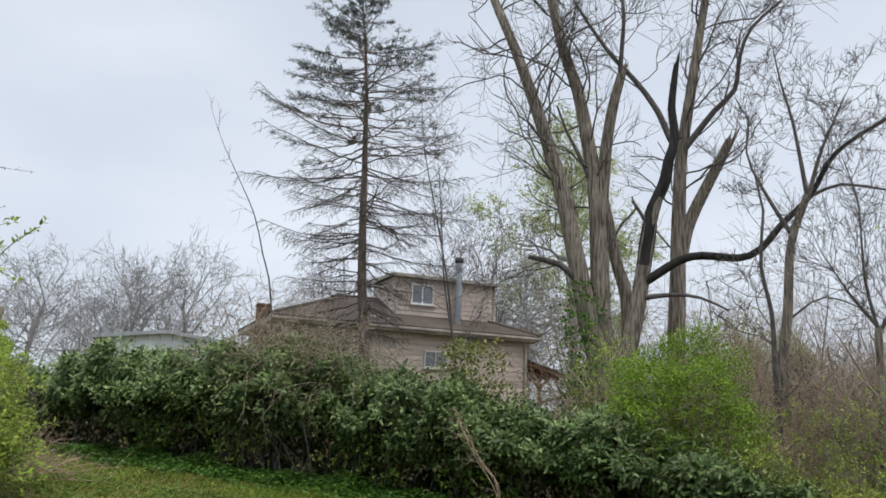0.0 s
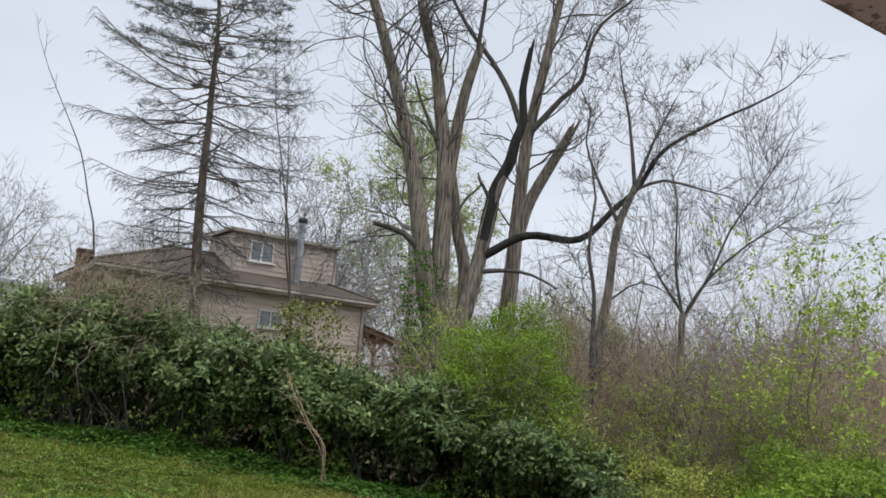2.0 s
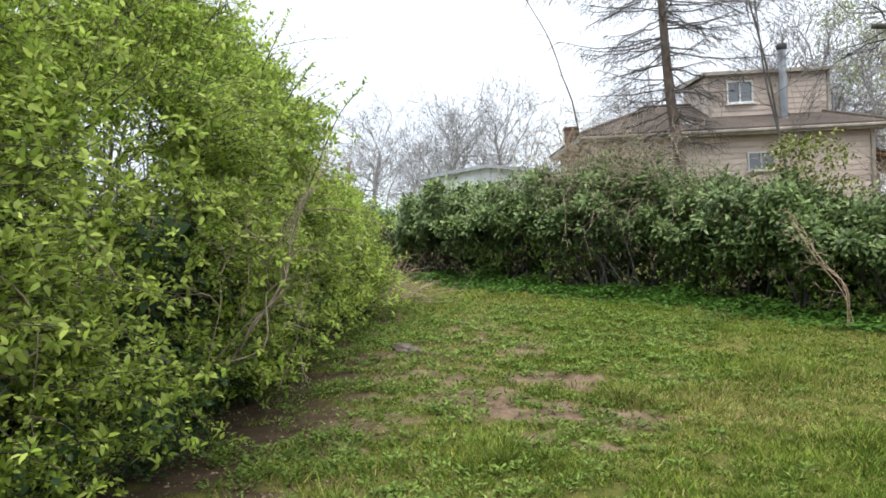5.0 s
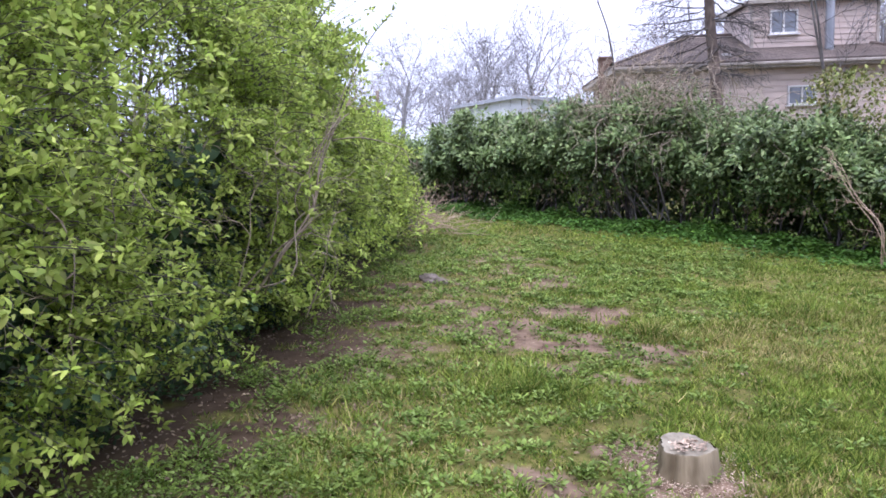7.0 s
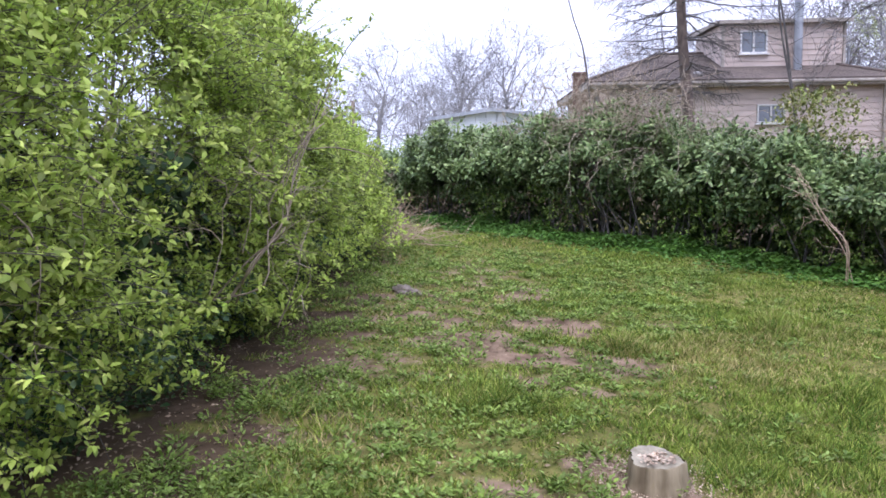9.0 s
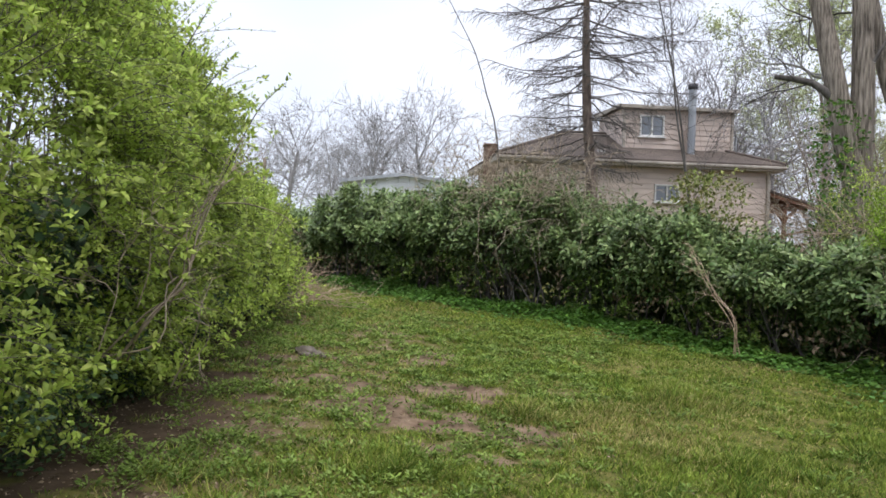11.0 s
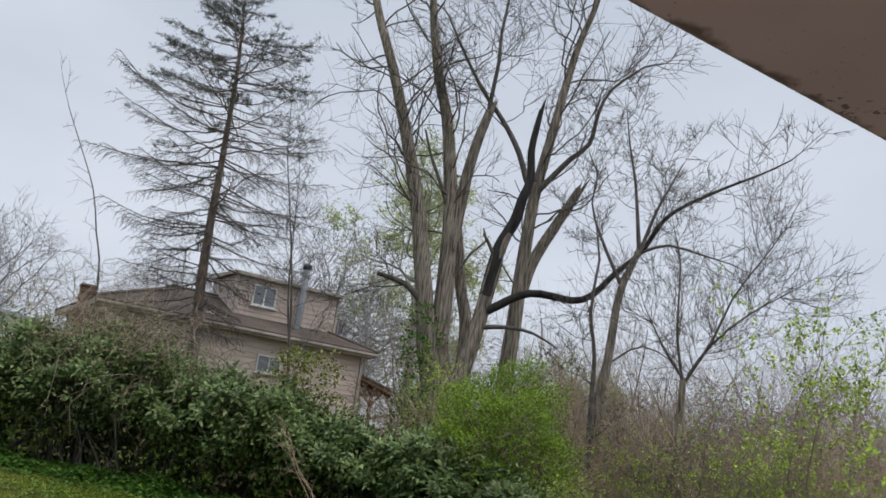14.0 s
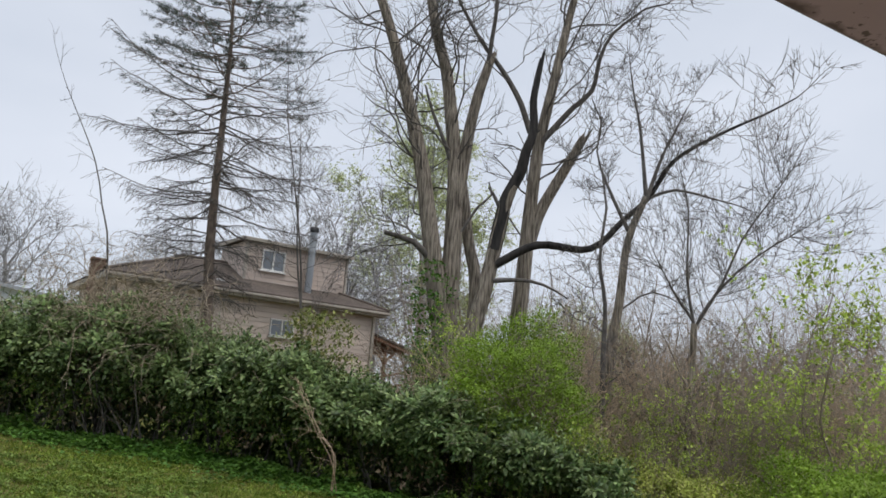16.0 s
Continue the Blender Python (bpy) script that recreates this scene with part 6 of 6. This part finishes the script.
# ---- stump, stone, brush pile, wire ----
def build_stump():
    x, y = -0.72, 4.97
    z = float(ground_z(x, y))
    t = thing("tree_stump", (x, y, z - 0.05), "sawn grey tree stump in the lawn", "stump")
    n = 120
    a = np.arange(n) * 2 * np.pi / n
    lob = 1 + 0.05 * np.sin(3 * a + 1) + 0.035 * np.sin(5 * a) + 0.02 * np.sin(11 * a) - 0.035 * np.abs(np.sin(9.5 * a + 0.6 * np.sin(4 * a))) ** 6 + 0.012 * np.sin(29 * a) + 0.008 * np.sin(47 * a + 1)
    rings = [(0.245, -0.08), (0.215, 0.02), (0.196, 0.08), (0.186, 0.165), (0.176, 0.178)]
    v = [(x + r * lob[i] * np.cos(a[i]), y + r * lob[i] * np.sin(a[i]), z + hz + (0.03 * np.cos(a[i] - 2.4) if hz > 0.2 else 0)) for r, hz in rings for i in range(n)]
    f = [(k * n + i, k * n + (i + 1) % n, (k + 1) * n + (i + 1) % n, (k + 1) * n + i) for k in range(len(rings) - 1) for i in range(n)]
    part("bark", (v, f), STUMP, t, smooth=True)
    v = [(x + 0.175 * q * lob[i] * np.cos(a[i]), y + 0.175 * q * lob[i] * np.sin(a[i]), z + 0.180 + 0.03 * np.cos(a[i] - 2.4) * q + (0.004 if q < 0.9 and k % 2 else 0)) for k, q in enumerate((1.0, 0.8, 0.6, 0.4, 0.2)) for i in range(n)]
    f = [(k * n + i, k * n + (i + 1) % n, (k + 1) * n + (i + 1) % n, (k + 1) * n + i) for k in range(4) for i in range(n)] + [tuple(4 * n + i for i in range(n))]
    part("cut_face", (v, f), CUT, t, "pale cut face with growth rings")
    m = 2600
    r, b = 0.2 + 0.33 * rng.random(m) ** 1.3, rng.random(m) * 6.28
    c = np.stack([x + r * np.cos(b), y + r * np.sin(b), 0 * r], -1)
    c[:, 2] = ground_z(c[:, 0], c[:, 1]) + 0.012 + 0.02 * rng.random(m)
    chips = leaves(c, np.stack([rng.normal(size=m), rng.normal(size=m), rng.normal(size=m) * 0.25], -1), 0.007 + 0.020 * rng.random(m) ** 2, 0.4, 0.1)
    top = np.stack([x + 0.15 * rng.random(160) * np.cos(b[:160]), y + 0.15 * rng.random(160) * np.sin(b[:160]), np.full(160, z + 0.192)], -1)
    chips2 = leaves(top, np.stack([rng.normal(size=160), rng.normal(size=160), rng.normal(size=160) * 0.2], -1), 0.02 + 0.025 * rng.random(160), 0.5, 0.1)
    tagged(new("wood_chips", mesh_from("wood_chips", *merge(chips, chips2), CHIPS)), "pale wood chips scattered round the stump", "wood chips", kind="stuff")


build_stump()


def rock(x, y, r, label):
    z = float(ground_z(x, y))
    bm = bmesh.new()
    bmesh.ops.create_icosphere(bm, subdivisions=3, radius=1.0)
    for v in bm.verts:
        k = 1 + 0.45 * noise.noise(v.co * 1.7 + Vector((x * 3, y, 0))) + 0.22 * noise.noise(v.co * 4.5 + Vector((x, 0, y)))
        v.co = Vector((v.co.x * r * 1.15, v.co.y * r * 0.8, v.co.z * r * 0.62)) * k + Vector((x, y, z + r * 0.25))
    t = thing("stone", (x, y, z - 0.02), label, "stone")
    part("rock", bm, STONE, t, smooth=True)


rock(-5.02, 9.44, 0.14, "rough grey stone lying in the weeds")
rock(-4.80, 9.38, 0.10, "small grey stone beside a larger one")
rock(3.18, 11.42, 0.07, "small pale stone at the lawn's edge")
rock(-4.92, 9.28, 0.07, "broken grey stone half buried in weeds")


def build_pile():
    x0, y0 = -7.9, 13.6
    t = thing("brush_pile", (x0, y0, float(ground_z(x0, y0)) - 0.05), "pile of dry brown brushwood by the hedge", "brush pile")
    w = Wood()
    for k in range(260):
        x, y = x0 + rng.normal() * 0.6, y0 + rng.normal() * 0.4
        w.branch((x, y, float(ground_z(x, y)) + 0.04 + 0.55 * rng.random() * np.exp(-((x - x0) / 0.9) ** 2)), (rng.normal(), rng.normal() * 0.6, rng.normal() * 0.35 + 0.1), 0.5 + 0.6 * rng.random(), 0.009, 1, 0.0, 0.4, 3, thin=0.005)
    part("brushwood", w.mesh(), TWIG_RED, t, kind="stuff")


build_pile()
w = Wood()
w.tube(curve([(28.0, 42.0, 6.3), (34.1, 36.57, 5.87), (36.71, 33.95, 6.1), (48.0, 24.0, 7.4)], 2.0), [0.022] * len(curve([(28.0, 42.0, 6.3), (34.1, 36.57, 5.87), (36.71, 33.95, 6.1), (48.0, 24.0, 7.4)], 2.0)))
tagged(new("overhead_cable", mesh_from("overhead_cable", *w.mesh(), WIRE)), "thin black overhead cable against the sky", "cable", kind="structure")


def build_pole():
    x, y = -23.5, 38.4
    z = float(ground_z(x, y)) - 0.5
    t = thing("utility_pole", (x, y, z), "weathered brown wooden utility pole behind the shrubs", "pole")
    w = Wood()
    w.limb([(x, y, z), (x, y, 4.0), (x + 0.05, y, 6.6)], 0.14, 0.10, 0.02)
    part("post", w.mesh(), TWIG_DIM, t, smooth=True)


build_pole()


# ---- lawn ----
def scatter(n, x0, x1, y0, y1):
    return x0 + (x1 - x0) * rng.random(n), y0 + (y1 - y0) * rng.random(n)


def build_lawn():
    n = 1200000
    y = 2.7 + 13.6 * rng.random(n) ** 1.3
    x = -9.0 + 16.0 * rng.random(n)
    # thick tufts
    spots = [(-1.57, 8.3, 0.26), (-2.98, 3.97, 0.30), (-1.1, 8.9, 0.3), (-2.2, 5.6, 0.22), (1.8, 7.2, 0.3), (-4.46, 12.7, 0.22), (0.3, 6.3, 0.25), (1.0, 9.5, 0.3), (-0.2, 10.8, 0.3), (2.6, 9.4, 0.3), (-1.9, 6.0, 0.2), (-0.3, 7.4, 0.25)]
    for j, (cx, cy, cr) in enumerate(spots):
        x[j * 2600:(j + 1) * 2600], y[j * 2600:(j + 1) * 2600] = cx + rng.normal(size=2600) * cr, cy + rng.normal(size=2600) * cr
    thick = np.zeros(n, bool)
    thick[:len(spots) * 2600] = True
    b = bare_at(x, y)
    flat = np.stack([x, y, 0 * x], -1)
    clumpy, fine, tuft = wobble(flat, 1.6, 6.0), wobble(flat, 6.5, 2.0), wobble(flat, 15.0, 1.0)
    thin = np.clip(1.0 - 0.40 * (-0.9 - 0.10 * y - x), 0.36, 1.0)
    keep = thick & (rng.random(n) < 0.75) | (x > shrub_x(y) - 0.5) & (y < hedge_y(x) - 0.15) & (rng.random(n) > b * 1.6 - 0.15) & (rng.random(n) < (0.66 + 0.30 * clumpy + 0.26 * fine + 0.24 * tuft) * thin)
    x, y, clumpy, fine, tuft = x[keep], y[keep], clumpy[keep], fine[keep], tuft[keep]
    n = len(x)
    z = ground_z(x, y)
    tall = np.clip(0.048 + 0.040 * clumpy + 0.036 * fine + 0.024 * tuft, 0.016, 0.18) * (0.6 + 0.8 * rng.random(n))
    for cx, cy, r, k in ((-1.57, 8.3, 0.36, 1.7), (-2.98, 3.97, 0.40, 1.6), (-1.1, 8.9, 0.5, 1.4), (1.8, 7.2, 0.5, 1.4), (-2.0, 9.1, 0.42, 1.4), (-3.55, 4.65, 0.45, 2.1), (0.9, 7.3, 0.5, 2.0), (2.0, 9.3, 0.5, 1.8), (1.2, 5.0, 0.5, 1.7), (-1.2, 8.0, 0.6, 1.5), (-2.3, 6.2, 0.5, 1.6), (0.2, 10.3, 0.6, 1.6)):
        tall *= 1 + (k - 1) * np.exp(-(((x - cx) ** 2 + (y - cy) ** 2) / r ** 2))
    a = rng.random(n) * 6.28
    lean = rng.normal(size=(n, 2)) * 0.65
    root = np.stack([x, y, z - 0.005], -1)
    tip = root + np.stack([lean[:, 0] * tall, lean[:, 1] * tall, tall], -1)
    wv = np.stack([np.cos(a), np.sin(a), 0 * a], -1) * (0.0028 + 0.0025 * rng.random(n) + 0.0005 * y)[:, None]
    v = np.stack([root - wv, root + wv, tip], 1)
    dry = rng.random(n) < np.clip(0.13 + 0.55 * (wobble(np.stack([x, y, 0 * x], -1), 0.95, 11.0) - 0.10) + 0.16 * (x > -0.3) * (wobble(np.stack([x, y, 0 * x], -1), 2.1, 3.0) > 0.1) + 0.25 * np.exp(-((x + 2.2) / 0.9) ** 2 - ((y - 4.2) / 0.8) ** 2), 0.05, 0.65)
    for name, pick, mat, label, cat in (("lawn_grass", ~dry, GRASS, "patchy spring lawn grass", "grass"), ("dry_grass", dry, STRAW, "straw-coloured dry grass in patches", "grass")):
        k = int(pick.sum())
        tagged(new(name, mesh_from(name, v[pick].reshape(-1, 3), np.arange(k * 3).reshape(-1, 3), mat)), label, cat, kind="stuff")
    # broad-leaved weeds in tufted clumps
    m = 2600
    x, y = scatter(m, -7.2, 3.8, 3.2, 14.2)
    ok = (x > shrub_x(y) - 0.2) & (y < hedge_y(x) - 0.4) & (rng.random(m) < np.where(x < -1.0, 1.0, 0.16) * np.clip(1.45 - bare_at(x, y), 0.55, 1))
    x, y = x[ok], y[ok]
    per = 34
    r = (0.05 + 0.13 * rng.random(len(x)))[:, None] * rng.random((len(x), per)) ** 0.6
    a = rng.random((len(x), per)) * 6.28
    px, py = (x[:, None] + r * np.cos(a)).ravel(), (y[:, None] + r * np.sin(a)).ravel()
    a = a.ravel()
    p = np.stack([px, py, ground_z(px, py) + 0.01 + 0.05 * rng.random(len(px))], -1)
    tagged(new("weeds", mesh_from("weeds", *leaves(p, np.stack([np.cos(a), np.sin(a), 0.35 + 0.6 * rng.random(len(a))], -1), 0.026 + 0.038 * rng.random(len(a)), 0.42, 0.12), WEED)), "broad-leaved weeds in low clumps on the lawn", "weeds", kind="stuff")
    # ground cover along the hedge's foot
    m = 40000
    x = -9.0 + 15.5 * rng.random(m)
    off = np.abs(rng.normal(size=m)) * (0.75 + 0.35 * wobble(np.stack([x, 0 * x, 0 * x], -1), 1.1, 3.0) + np.clip(x, 0, 4) * 0.10)
    y = hedge_y(x) + 0.55 - off
    place = np.stack([x, y, 0 * x], -1)
    ok = rng.random(m) < np.clip(0.75 + 0.8 * wobble(place, 1.4, 2.0) + 0.5 * wobble(place, 4.0, 5.0) - 0.45 * off, 0.02, 1)
    x, y = x[ok], y[ok]
    m = len(x)
    p = np.stack([x, y, ground_z(x, y) + 0.02 + (0.12 + 0.22 * np.clip(1 - (hedge_y(x) + 0.4 - y) / 0.9, 0, 1)) * rng.random(m) * np.clip(0.6 + 0.6 * wobble(np.stack([x, y, 0 * x], -1), 3.0, 7.0), 0.15, 1.2)], -1)
    a = rng.random(m) * 6.28
    tagged(new("ground_cover", mesh_from("ground_cover", *leaves(p, np.stack([np.cos(a), np.sin(a), 0.5 * rng.random(m)], -1), 0.05 + 0.05 * rng.random(m), 0.7, 0.1), COVER)), "lush low ground cover along the foot of the hedge", "ground cover", kind="stuff")
    # creeping growth and litter on the bank under the shrubs
    m = 1500
    y = 2.5 + 11 * rng.random(m) ** 1.2
    x = shrub_x(y) + rng.normal(size=m) * 0.8 - 0.05
    mid = np.stack([x, y, 0 * x], -1)
    ok = (y < hedge_y(x) - 0.5) & (wobble(mid, 2.0, 3.0) + 0.5 * wobble(mid, 5.0, 1.0) > -0.15)
    x, y = x[ok], y[ok]
    per = 26
    a = rng.random((len(x), per)) * 6.28
    r = (0.05 + 0.16 * rng.random(len(x)))[:, None] * rng.random((len(x), per)) ** 0.6
    px, py, a = (x[:, None] + r * np.cos(a)).ravel(), (y[:, None] + r * np.sin(a)).ravel(), a.ravel()
    p = np.stack([px, py, ground_z(px, py) + 0.015 + 0.10 * rng.random(len(px)) ** 2], -1)
    tagged(new("creeping_weeds", mesh_from("creeping_weeds", *leaves(p, np.stack([np.cos(a), np.sin(a), 0.3 + 0.5 * rng.random(len(a))], -1), 0.02 + 0.026 * rng.random(len(a)), 0.5, 0.12), WEED)), "creeping weeds on the bank below the shrubs", "weeds", kind="stuff")
    m = 20000
    x, y = scatter(m, -7.5, 1.0, 2.5, 13.5)
    ok = (rng.random(m) < bare_at(x, y) + 0.06) & (y < hedge_y(x))
    x, y = x[ok], y[ok]
    p = np.stack([x, y, ground_z(x, y) + 0.008 + 0.012 * rng.random(len(x))], -1)
    tagged(new("leaf_litter", mesh_from("leaf_litter", *leaves(p, np.stack([rng.normal(size=len(x)), rng.normal(size=len(x)), rng.normal(size=len(x)) * 0.2], -1), 0.018 + 0.032 * rng.random(len(x)), 0.45, 0.12), LITTER)), "dry leaves and bits of twig on bare soil", "leaf litter", kind="stuff")


build_lawn()
